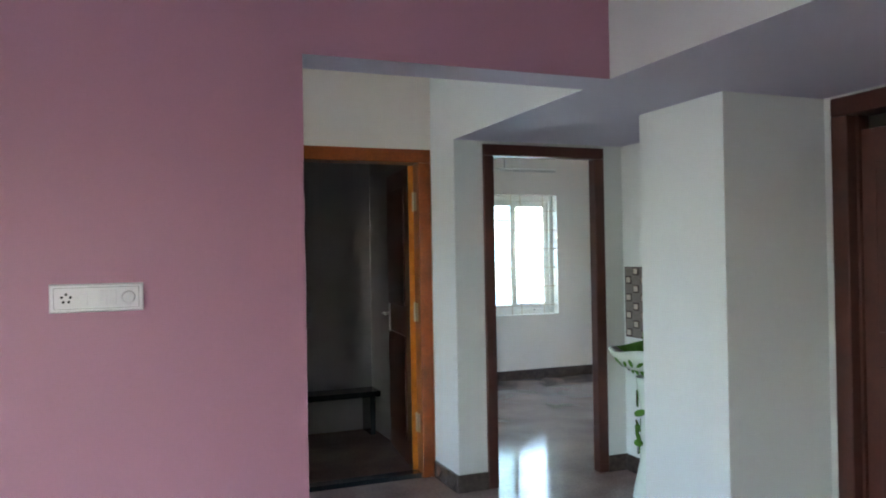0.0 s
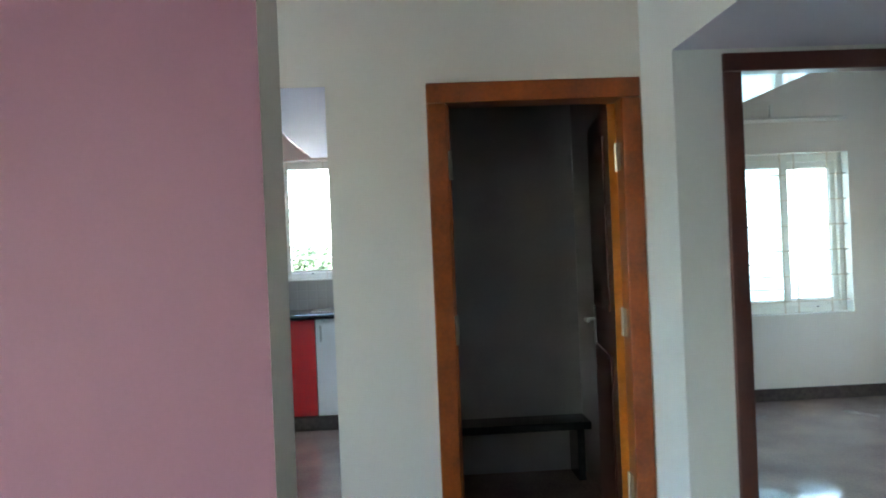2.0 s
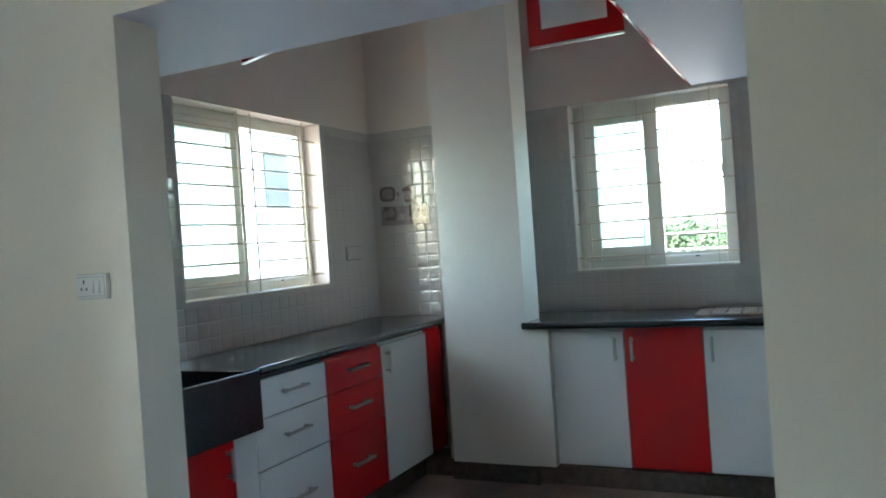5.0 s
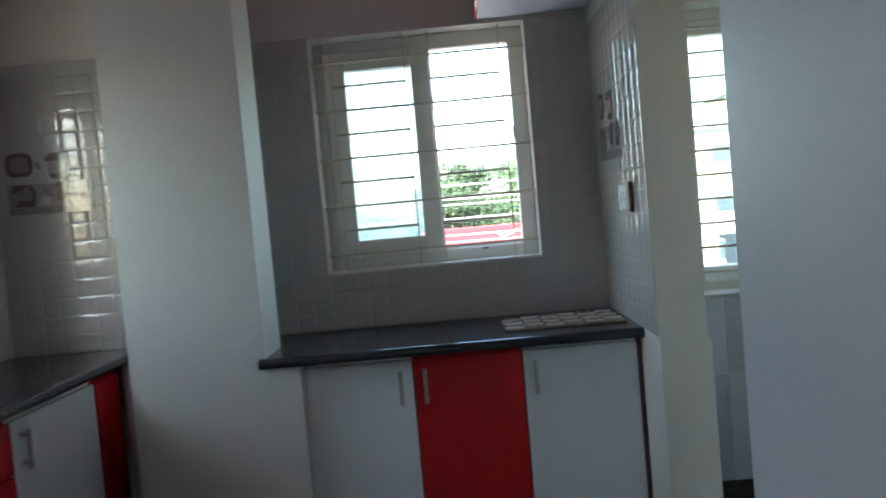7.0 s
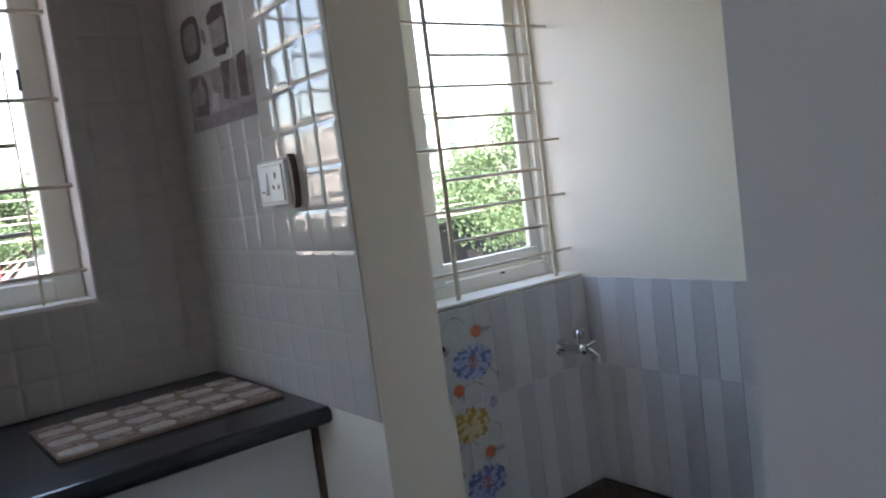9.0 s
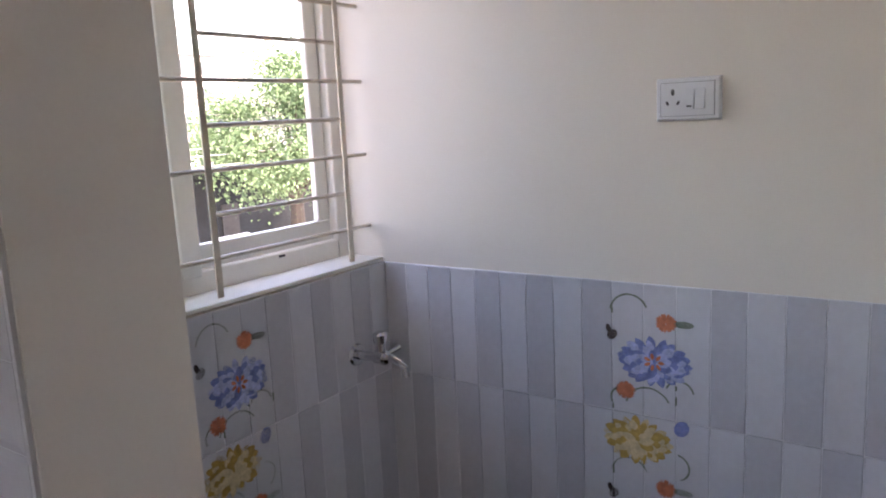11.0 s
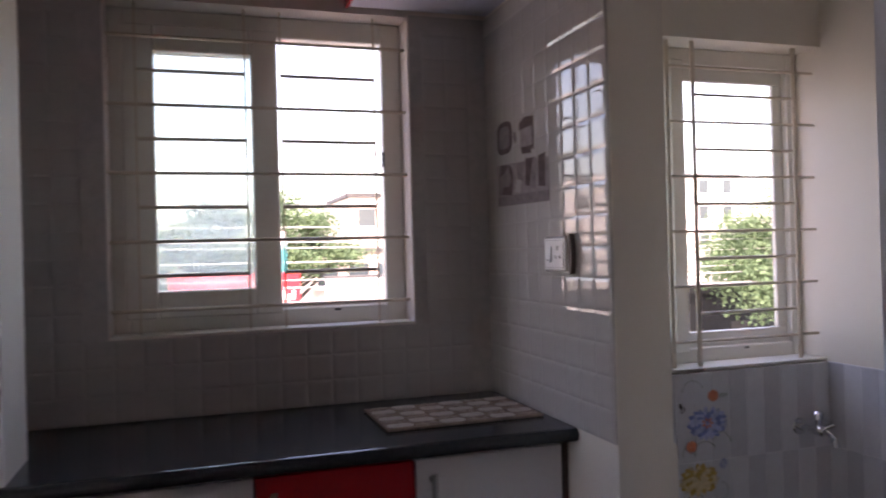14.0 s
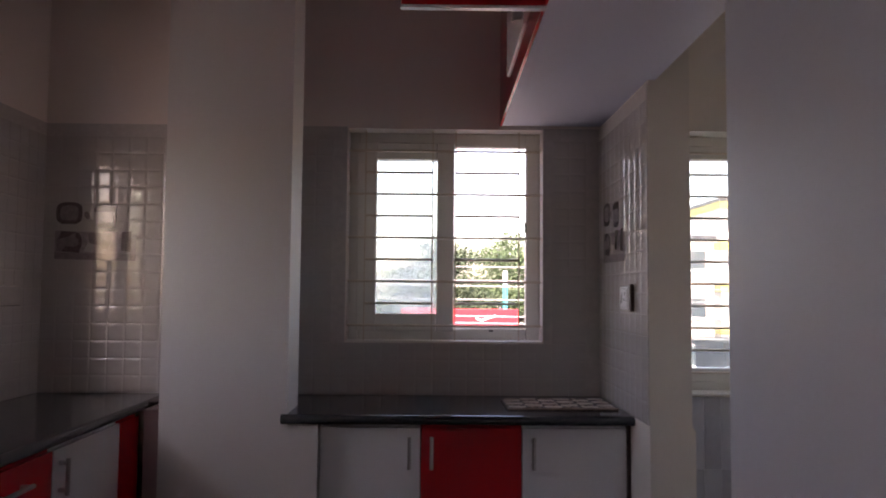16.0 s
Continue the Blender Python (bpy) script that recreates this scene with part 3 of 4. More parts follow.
# sample tile on the counter
tl = thing("sample_tile", "brown stone-patterned ceramic tile lying on the counter", "tile", Matrix.Translation((0.398, 7.10, 0.9265)) @ pose(0, 0, 0, 0, 0, 1))
block("slab", SAMPLE, (0, 0.472, 0, 0.295, 0, 0.009), parent=tl, w=0.002)
random.seed(12)
bm, chips = bmesh.new(), bmesh.new()
for i in range(6):
    for j in range(6):
        u, v = 0.004 + i * 0.0775, 0.004 + j * 0.048
        if (i + j) % 2 == 0:
            t = [(u + a, v + b) for a, b in ((0.012, 0.004), (0.064, 0.004), (0.074, 0.013), (0.074, 0.034), (0.064, 0.043), (0.012, 0.043), (0.002, 0.034), (0.002, 0.013))]
            plate(bm, t, Matrix.Translation((0, 0, 0.0088)), 0.0024)
        else:
            for k in range(11):
                cu, cv = u + random.uniform(0.01, 0.066), v + random.uniform(0.006, 0.041)
                plate(chips, oval(cu, cv, random.uniform(0.008, 0.017), random.uniform(0.002, 0.005), random.uniform(0, 3.1), 6), Matrix.Translation((0, 0, 0.0088)), random.uniform(0.0012, 0.003))
part("printed_pattern", bm, SAMPLE_L, tl, "pale stone blocks")["kind"] = "stuff"
part("chip_texture", chips, SAMPLE_M, tl, "rough mottled stone texture")["kind"] = "stuff"

# loft cabinets
lc = thing("loft_cabinet", "red and white loft cabinet with an open door", "cabinet", SKEW)
block("frame", RED, (0.40, 0.43, 5.37, 7.56, 2.302, 2.345), (0.40, 0.43, 5.37, 7.56, 2.86, 2.94), (0.40, 0.43, 7.10, 7.56, 2.345, 2.86), (0.40, 0.43, 5.66, 5.72, 2.345, 2.86), parent=lc)
block("fascia", RED, (0.398, 0.409, 5.37, 7.56, 2.236, 2.302), parent=lc)
for y0, y1, mat in ((6.45, 7.095, LAMINATE), (5.40, 5.655, LAMINATE)):
    d = block("door", mat, (0.392, 0.41, y0, y1, 2.35, 2.855), parent=lc, w=0.003)
    bow_handle(d, (0.392, y0 + 0.08, 2.40), (0.392, y0 + 0.08, 2.52), (-0.03, 0, 0))
d = block("open_door", RED, (0.0, 0.39, 5.86, 5.878, 2.186, 2.86), parent=lc, w=0.003)
block("door_inlay", LAMINATE, (0.06, 0.33, 5.854, 5.861, 2.25, 2.80), parent=d)
block("edge_strip", LAMINATE, (-0.001, 0.391, 5.859, 5.879, 2.178, 2.186), parent=d)


le = thing("loft_cabinet", "red loft cabinet over the entry, door ajar", "cabinet")
block("frame", RED, (-1.814, 0.39, 5.345, 5.365, 2.302, 2.345), (-1.814, 0.39, 5.345, 5.365, 2.86, 2.94), (-0.70, -0.64, 5.345, 5.365, 2.345, 2.86), parent=le)
block("door", LAMINATE, (-0.635, -0.02, 5.352, 5.368, 2.348, 2.857), parent=le, w=0.003)
ajar = block("open_door", RED, (0.0, 0.615, -0.009, 0.009, 0.006, 0.575), parent=le, w=0.002)
block("edge_strip", LAMINATE, (-0.001, 0.617, -0.0095, 0.0095, 0.0, 0.006), parent=ajar)
ajar.matrix_local = Matrix.Translation((-0.70, 5.378, 2.275)) @ pose(0, 0, 0, 0, 0, 159.5)

# ---- wall fittings ----
def switchboard(m, W, T, label, items, lift=0.0, mat=SWITCH):
    """Local u right, v up, face along +Z: a bevelled plate, a raised insert with a fine gap, sockets and rockers."""
    s_ob = thing("switchboard", label, "switchboard", m)
    bm = bmesh.new()
    for vert in box(bm, 0, W, 0, T, lift, lift + 0.013):
        if vert.co.z > lift + 0.01:
            vert.co.x += 0.005 if vert.co.x < W / 2 else -0.005
            vert.co.y += 0.005 if vert.co.y < T / 2 else -0.005
    bevel(bm, 0.002)
    part("plate", bm, mat, s_ob)
    if items:
        bm = bmesh.new()
        box(bm, 0.0135, W - 0.0135, 0.0115, T - 0.0115, lift + 0.012, lift + 0.0134)
        part("insert_gap", bm, GAP, s_ob)
    bm = bmesh.new()
    box(bm, 0.0148, W - 0.0148, 0.0125, T - 0.0125, lift + 0.012, lift + 0.0155)
    bevel(bm, 0.001, 1)
    part("insert", bm, mat, s_ob)
    top = lift + 0.0155
    for kind, u in items:
        v = T / 2
        if kind == "socket":
            for du, dv, ru, rv, turn in ((0, 0.0165, 0.0042, 0.0075, 0), (-0.0125, -0.008, 0.0033, 0.0058, 0.5), (0.0125, -0.008, 0.0033, 0.0058, -0.5)):
                bm = bmesh.new()
                plate(bm, oval(u + du, v + dv, ru, rv, turn), Matrix.Translation((0, 0, top)), 0.0006)
                part("socket_hole", bm, DARK, s_ob)
        elif kind == "round_socket":
            for k in range(5):
                bm = bmesh.new()
                a = math.pi / 2 + k * 2 * math.pi / 5
                plate(bm, oval(u + 0.0125 * math.cos(a), v + 0.0125 * math.sin(a), 0.0042, 0.0042), Matrix.Translation((0, 0, top)), 0.0006)
                part("socket_hole", bm, DARK, s_ob)
        elif kind in ("switch", "lit_switch"):
            bm = bmesh.new()
            for vert in box(bm, u - 0.0105, u + 0.0105, v - 0.023, v + 0.023, top, top + 0.002):
                if vert.co.z > top + 0.001 and vert.co.y < v:
                    vert.co.z += 0.0065
            bevel(bm, 0.0008, 1)
            rocker = part("rocker", bm, SWITCH, s_ob)
            if kind == "lit_switch":
                bm = bmesh.new()
                box(bm, u - 0.006, u + 0.006, v - 0.018, v - 0.0145, top + 0.006, top + 0.0085)
                part("indicator", bm, DARK, rocker, "dark indicator slot")
        elif kind == "dimmer":
            bm = bmesh.new()
            cyl(bm, (u, v, top), (u, v, top + 0.018), 0.0195, 28, 0.0165)
            for f in bm.faces:
                f.smooth = len(f.verts) == 4
            part("dimmer_knob", bm, SWITCH, s_ob)
    return s_ob


switchboard(NORTH(0.229, 2.0825, 1.265), 0.266, 0.088, "white modular switchboard on the pink wall", [("round_socket", 0.048), ("switch", 0.096), ("switch", 0.151), ("switch", 0.177), ("dimmer", 0.222)])
switchboard(NORTH(-1.281, 4.6595, 1.298), 0.153, 0.088, "white socket and switch plate beside the opening", [("socket", 0.045), ("switch", 0.085), ("switch", 0.112)])
switchboard(EAST(2.3995, 6.722, 1.318), 0.152, 0.10, "white socket and switches on the utility wall", [("socket", 0.043), ("lit_switch", 0.083), ("switch", 0.107)])
ks = switchboard(EAST(0.888, 7.064, 1.353), 0.138, 0.10, "white socket plate with a brown side cap", [("lit_switch", 0.046), ("socket", 0.092)], lift=0.012)
bm = bmesh.new()
plate(bm, oval(0.142, 0.05, 0.012, 0.055, 0.0, 20), Matrix.Translation((0, 0, 0.004)), 0.014)
part("side_cap", bm, BROWN, ks, "dark brown end cap")
switchboard(WEST(-1.8075, 7.15, 1.34), 0.21, 0.095, "pale grey blank switch plate on tiles", [], mat=TILE)

# ---- utility fittings ----
tap = thing("wall_tap", "chrome wall tap with a knob over the dado", "tap")
bm = bmesh.new()
cyl(bm, (2.235, 7.583, 0.668), (2.235, 7.572, 0.668), 0.036, 28, 0.03)
part("flange", bm, CHROME, tap)
bm = bmesh.new()
cyl(bm, (2.235, 7.575, 0.668), (2.245, 7.50, 0.668), 0.0145, 18)
cyl(bm, (2.246, 7.515, 0.668), (2.249, 7.475, 0.668), 0.021, 20)
cyl(bm, (2.248, 7.497, 0.668), (2.248, 7.497, 0.715), 0.0135, 18)
bmesh.ops.create_uvsphere(bm, u_segments=18, v_segments=10, radius=0.0225, matrix=Matrix.Translation((2.248, 7.485, 0.668)))
part("body", bm, CHROME, tap)
tube([(2.249, 7.478, 0.668), (2.252, 7.452, 0.667), (2.255, 7.432, 0.658), (2.257, 7.42, 0.642), (2.257, 7.416, 0.618)], 0.0125, CHROME, "spout", tap, seg=14)
bm = bmesh.new()
cyl(bm, (2.248, 7.497, 0.712), (2.248, 7.497, 0.738), 0.02, 20, 0.023)
cyl(bm, (2.248, 7.497, 0.738), (2.248, 7.497, 0.745), 0.023, 20, 0.014)
part("knob", bm, CHROME, tap)
bm = bmesh.new()
cyl(bm, (2.262, 7.487, 0.675), (2.30, 7.47, 0.69), 0.008, 12, 0.011)
part("lever", bm, CHROME, tap)
structure("utility_floor", RUST, "polished rust brown granite utility floor", (1.08, 2.385, 5.96, 7.572, 0.001, 0.012), category="floor")
tagged(block("kerb", SKIRT, (1.068, 2.399, 7.565, 7.587, 0, 0.09), (2.378, 2.399, 5.95, 7.565, 0, 0.09), w=0.003), "dark granite skirting round the wash area", "skirting", kind="structure")
dr = thing("floor_drain", "round grey floor drain with a hole", "drain", Matrix.Translation((2.18, 7.38, 0.0125)))
bm = bmesh.new()
cyl(bm, (0, 0, 0), (0, 0, 0.006), 0.07, 24, 0.066)
part("plate", bm, STEEL, dr)
bm = bmesh.new()
cyl(bm, (0, 0, 0.006), (0, 0, 0.008), 0.022, 16)
part("hole", bm, DARK, dr)

# ---- basin ----
bs_ob = thing("wash_basin", "green leaf-patterned white ceramic basin on a pedestal", "basin", Matrix.Translation((3.43, 3.20, 0)))


def lathe(rings, n=32):
    bm = bmesh.new()
    loops = []
    for z, rx, ry, wave in rings:
        loops.append([bm.verts.new((-rx * math.sin(math.pi * i / n), ry * math.cos(math.pi * i / n), z + wave * math.cos(6 * math.pi * i / n))) for i in range(n + 1)])
    for a, b in zip(loops, loops[1:]):
        for i in range(n):
            bm.faces.new((a[i], a[i + 1], b[i + 1], b[i]))
    for f in bm.faces:
        f.smooth = True
    return bm


part("bowl", lathe([(0.68, 0.10, 0.09, 0), (0.70, 0.22, 0.17, 0), (0.75, 0.34, 0.24, 0), (0.81, 0.41, 0.275, 0.003), (0.85, 0.43, 0.285, 0.008), (0.858, 0.42, 0.278, 0.008)]), CERAMIC, bs_ob)
part("inside", lathe([(0.858, 0.42, 0.278, 0.008), (0.84, 0.38, 0.25, 0.004), (0.79, 0.30, 0.19, 0), (0.76, 0.12, 0.10, 0), (0.755, 0.01, 0.01, 0)]), GREEN, bs_ob)
part("back", boxes((-0.05, 0, -0.27, 0.27, 0.78, 0.93), w=0.02), GREEN, bs_ob)
part("pedestal", lathe([(0, 0.31, 0.14, 0), (0.06, 0.30, 0.13, 0), (0.2, 0.265, 0.10, 0), (0.5, 0.25, 0.095, 0), (0.69, 0.28, 0.12, 0)]), CERAMIC, bs_ob)
random.seed(5)
bm = bmesh.new()
for i in range(16):
    a = math.pi * (0.08 + 0.84 * i / 15)
    for k in range(2):
        zz = 0.735 + 0.05 * k + random.uniform(-0.01, 0.01)
        f = (zz - 0.70) / 0.11
        rx, ry = 0.235 + 0.165 * f + 0.018, 0.18 + 0.09 * f + 0.012
        c = Vector((-rx * math.sin(a), ry * math.cos(a), zz))
        nrm = Vector((-math.sin(a), math.cos(a), -0.9)).normalized()
        mm = Matrix.Translation(c) @ nrm.to_track_quat("Z", "Y").to_matrix().to_4x4()
        plate(bm, oval(0, 0, 0.034, 0.011, random.uniform(0.5, 1.4)), mm, 0.003)
for i in range(22):
    a = math.pi * random.uniform(0.1, 0.9)
    zz = random.uniform(0.1, 0.6)
    c = Vector((-0.27 * math.sin(a), 0.108 * math.cos(a), zz))
    mm = Matrix.Translation(c) @ Vector((-math.sin(a), math.cos(a), 0)).to_track_quat("Z", "Y").to_matrix().to_4x4()
    plate(bm, oval(0, 0, 0.05, 0.02, random.uniform(0, 3)), mm, 0.006)
part("leaf_pattern", bm, GREEN, bs_ob, "painted green leaves")["kind"] = "stuff"
pt = thing("mosaic_panel", "grey brown mosaic tile panel above the basin", "tile panel", EAST(3.43, 3.69, 0.87))
pt["kind"] = "structure"
bm = bmesh.new()
box(bm, 0, 0.62, 0, 0.455, 0, 0.008)
part("backing", bm, PATCH, pt)
for i in range(8):
    for j in range(8):
        if (i + j) % 2 == 0:
            bm = bmesh.new()
            u, v = 0.008 + i * 0.077, 0.006 + j * 0.0565
            box(bm, u + 0.006, u + 0.062, v, v + 0.05, 0.008, 0.010)
            q = part("square_rim", bm, INK, pt)
            bm = bmesh.new()
            box(bm, u + 0.014, u + 0.054, v + 0.008, v + 0.042, 0.010, 0.012)
            part("square", bm, SAMPLE_L, pt)

# ---- bathroom and bedroom ----
lg = thing("bath_ledge", "dark granite ledge on a side slab", "ledge")
block("slab", BLACK, (1.09, 2.258, 5.36, 5.595, 0.30, 0.345), parent=lg, w=0.004)
block("side", BLACK, (2.17, 2.215, 5.36, 5.595, 0.0, 0.30), parent=lg, w=0.004)
structure("loft_bedroom", GLOSS_CEIL, "glossy white loft over the bedroom door side", (2.56, 3.37, 3.87, 7.19, 2.25, 2.32), category="loft")
tb = thing("tube_light", "white tube light above the bedroom window", "lamp")
bm = bmesh.new()
cyl(bm, (4.0, 7.15, 2.37), (4.94, 7.15, 2.37), 0.014, 12)
part("tube", bm, UPVC, tb)
block("batten", UPVC, (3.98, 4.96, 7.165, 7.199, 2.35, 2.39), parent=tb, w=0.004)
block("cord_grip", UPVC, (4.30, 4.33, 7.17, 7.199, 2.39, 2.50), parent=tb, w=0.004)


# ---- outside ----
structure("ground", GROUND, "dusty street level ground far below", (-400, 400, -400, 600, -4.2, -4.0), category="ground")


def tree(x, y, base, tall, spread, mat, seed, label, n=1500, leaf=0.35, low=0.55):
    random.seed(seed)
    t = thing("tree", label, "tree", Matrix.Translation((x, y, base)), "street trees")
    bm = bmesh.new()
    cyl(bm, (0, 0, 0), (0.1, 0, tall * 0.5), 0.3, 10, 0.2)
    tips = []
    for i in range(22):
        a = i * 2.4
        q = random.uniform(0.25, 0.85)
        r = spread * q
        p = Vector((r * math.cos(a), r * math.sin(a), tall * (low + (0.95 - low) * math.sqrt(1 - q * q) * random.uniform(0.45, 1.0))))
        cyl(bm, (0.1, 0, tall * random.uniform(0.35, 0.5)), p, 0.11, 6, 0.03)
        tips.append(p)
    tips.append(Vector((0, 0, tall * 0.95)))
    part("trunk", bm, BARK, t)
    vs, fs = [], []
    for i in range(n):
        c = random.choice(tips) + Vector((random.gauss(0, 1), random.gauss(0, 1), random.gauss(0, 0.6))) * spread * 0.17
        nrm = Vector((random.gauss(0, 1), random.gauss(0, 1), abs(random.gauss(0, 1)) + 0.3)).normalized()
        u = nrm.orthogonal().normalized()
        v = nrm.cross(u)
        k = leaf * random.uniform(0.5, 1.2)
        b = len(vs)
        vs += [c - u * k, c - v * k * 0.55, c + u * k, c + v * k * 0.55 + nrm * k * 0.2]
        fs.append((b, b + 1, b + 2, b + 3))
    me = bpy.data.meshes.new("crown")
    me.from_pydata(vs, [], fs)
    me.materials.append(mat)
    crown = new("crown", me)
    crown.parent = t
    crown["kind"] = "stuff"
    return t


tree(0.2, 38, -4, 7.8, 2.8, LEAF_D, 1, "rounded dark green street tree behind cables", 22000, 0.085, 0.32)
tree(3.9, 41, -4, 8.3, 3.2, LEAF, 2, "broad green street tree beside a sign", 24000, 0.085, 0.32)
tree(18.9, 25, -4, 7.7, 3.6, LEAF, 3, "bright green leafy street tree", 40000, 0.075, 0.26)
tree(-13.0, 40, -4, 5.2, 4.0, LEAF_D, 4, "low dark green street tree further off", 7000, 0.16)
tree(-4.5, 44, -4, 5.8, 3.2, LEAF_D, 5, "low dark green street tree behind the sign", 8000, 0.14)
sg = thing("sign_board", "red roadside sign board with white lettering", "sign", Matrix.Translation((-2.3, 27.0, -0.8)))
block("board", SIGN, (1.45, 5.0, 0, 0.2, 0.0, 1.75), parent=sg, w=0.02)
for k in range(13):
    if k in (3, 9):
        continue
    u = 3.2 + k * 0.13
    tall = 0.1 if k in (0, 4, 6, 8, 10, 12) else 0.0
    block("letter_bar", SIGN_W, (u, u + 0.09, -0.02, 0, 0.98 - (0.07 if k == 6 else 0), 1.14 + tall), parent=sg)
for k in range(6):
    u = 3.35 + k * 0.25
    block("letter_bar", SIGN_W, (u, u + 0.17, -0.02, 0, 0.52, 0.84), parent=sg)
bm = bmesh.new()
n = 14
for k in range(n):
    a, b = k / n, (k + 1) / n
    f = lambda q: (3.7 + 0.6 * q, 1.36 + 0.2 * abs(q - 0.3) ** 0.7)
    (ua, va), (ub, vb) = f(a), f(b)
    plate(bm, [(ua, va), (ub, vb), (ub, vb + 0.07), (ua, va + 0.05)], Matrix(((1, 0, 0, 0), (0, 0, -1, 0), (0, 1, 0, 0), (0, 0, 0, 1))), 0.02)
part("swoosh", bm, SIGN_W, sg)
for px in (1.9, 4.4):
    block("post", WIRE, (px - 0.08, px + 0.08, 0.05, 0.2, -3.2, 0), parent=sg)
pole = thing("street_pole", "teal and white street pole", "pole", Matrix.Translation((2.58, 30, -4)))
bm = bmesh.new()
cyl(bm, (0, 0, 0), (0, 0, 5.75), 0.09, 12)
part("shaft", bm, TEAL, pole)
bm = bmesh.new()
cyl(bm, (0, 0, 5.75), (0, 0, 6.22), 0.09, 12, 0.07)
part("cap", bm, SIGN_W, pole)
for k in range(7):
    z = 0.2 + 0.33 * k
    c = thing("street_cable", "thin pale grey overhead street cable", "cable", group="overhead cables")
    tube([Vector((-25 + 5 * i, 24 + 0.4 * k, z + 0.02 * (i - 7) ** 2 * 0.6 + 0.1 * math.sin(k * 2 + i * 0.1))) for i in range(15)], 0.016, CABLE, "wire", c, seg=5)


def house(x, y, z, w, d, h, mat, label, cols, floors, half=0.55, pane=PANE, top=CONCRETE, band=None):
    b = thing("house", label, "house", Matrix.Translation((x, y, z)), "houses beyond the windows")
    block("shell", mat, (0, w, 0, d, 0, h), parent=b)
    block("roof", top, (-0.15, w + 0.15, -0.15, d + 0.15, h, h + 0.25), parent=b)
    for f in range(floors):
        if band:
            block("floor_band", band, (-0.09, w + 0.09, -0.09, d + 0.05, (f + 0.82) * h / floors, (f + 1.02) * h / floors), parent=b)
        for c in range(cols):
            u = (c + 0.5) * w / cols
            zz = (f + 0.35) * h / floors
            wi = block("window", pane, (u - half, u + half, -0.05, 0.02, zz, zz + 1.2), parent=b)
            block("sill", SIGN_W, (u - 0.7, u + 0.7, -0.2, -0.051, zz - 0.12, zz), parent=wi)
            wj = block("side_window", pane, (w - 0.02, w + 0.05, (c + 0.3) * d / cols, (c + 0.3) * d / cols + half * 2, zz, zz + 1.2), parent=b)
            block("side_sill", SIGN_W, (w + 0.051, w + 0.3, (c + 0.3) * d / cols - 0.15, (c + 0.3) * d / cols + half * 2 + 0.15, zz + 1.2, zz + 1.3), parent=wj)
    return b


house(-16, 8.0, -4, 6.5, 14, 11, FACADE, "white rendered apartment house close by", 4, 4, 0.4, PANE)
house(5.6, 45, -4, 5, 8, 5.5, FACADE_P, "pale peach house behind the cables", 3, 2)
house(9, 52, -4, 9, 8, 9.0, FACADE_P, "peach rendered apartment house", 4, 3)
house(21.5, 60, -4, 13, 8, 12.5, FACADE, "white apartment house with yellow floor bands", 5, 4, 0.8, PANE, CONCRETE, YELLOW_BAND)
house(13.5, 60, -4, 6, 8, 7.0, FACADE, "white apartment house in the distance", 3, 2)
house(-28, 52, -4, 14, 8, 10, FACADE, "white apartment house behind trees", 5, 3)
house(31.5, 62, -4, 15, 10, 11.5, FACADE, "white five-storey apartment block far off", 6, 5, 0.5)
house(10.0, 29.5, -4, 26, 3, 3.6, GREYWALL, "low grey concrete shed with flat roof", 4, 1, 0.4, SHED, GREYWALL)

bw = thing("boundary_wall", "low white plastered wall beside the sign", "wall", Matrix.Translation((4.9, 36, -4)))
block("panel", FACADE, (0, 2.6, 0, 0.25, 0, 4.45), parent=bw, w=0.02)
block("coping", CONCRETE, (-0.05, 2.65, -0.05, 0.3, 4.451, 4.55), parent=bw, w=0.02)

# ---- wall tiles: glazed kitchen cells, then the utility dado ----
CELL = 0.0825
bm = bmesh.new()
e = CELL / 2 - 0.0003
rings = []
for inset, hgt in ((0.0, 0.0), (0.0004, 0.0038), (0.008, 0.0051), (0.016, 0.0054)):
    k = e - inset
    rings.append([bm.verts.new((sx * k, sy * k, hgt)) for sx, sy in ((-1, -1), (1, -1), (1, 1), (-1, 1))])
for a, b in zip(rings, rings[1:]):
    for i in range(4):
        bm.faces.new((a[i], a[(i + 1) % 4], b[(i + 1) % 4], b[i]))
bm.faces.new(rings[-1])
CELL_MESH = mesh_of("tile", bm, TILE)


def tiled(name, label, m, W, T, holes=()):
    w = thing(name, label, "tiles", m)
    w["kind"] = "structure"
    bm = bmesh.new()
    cuts = sorted({0.0, W, *[h_[0] for h_ in holes], *[h_[1] for h_ in holes]})
    for a, b in zip(cuts, cuts[1:]):
        low = [h_ for h_ in holes if h_[0] <= a and b <= h_[1]]
        for z0, z1 in ((0, low[0][2]), (low[0][3], T)) if low else ((0, T),):
            if z1 - z0 > 0.002:
                box(bm, a, b, z0, z1, 0, 0.0044)
    part("grout", bm, GROUT, w)
    for i in range(int(W / CELL + 0.15)):
        for j in range(int(T / CELL + 0.15)):
            u, v = (i + 0.5) * CELL, (j + 0.5) * CELL
            if any(h_[0] - 0.03 < u < h_[1] + 0.03 and h_[2] - 0.03 < v < h_[3] + 0.03 for h_ in holes):
                continue
            ob = new("tile", CELL_MESH)
            ob.parent = w
            ob.matrix_parent_inverse = Matrix()
            ob.location = (u, v, 0.001)
    return w


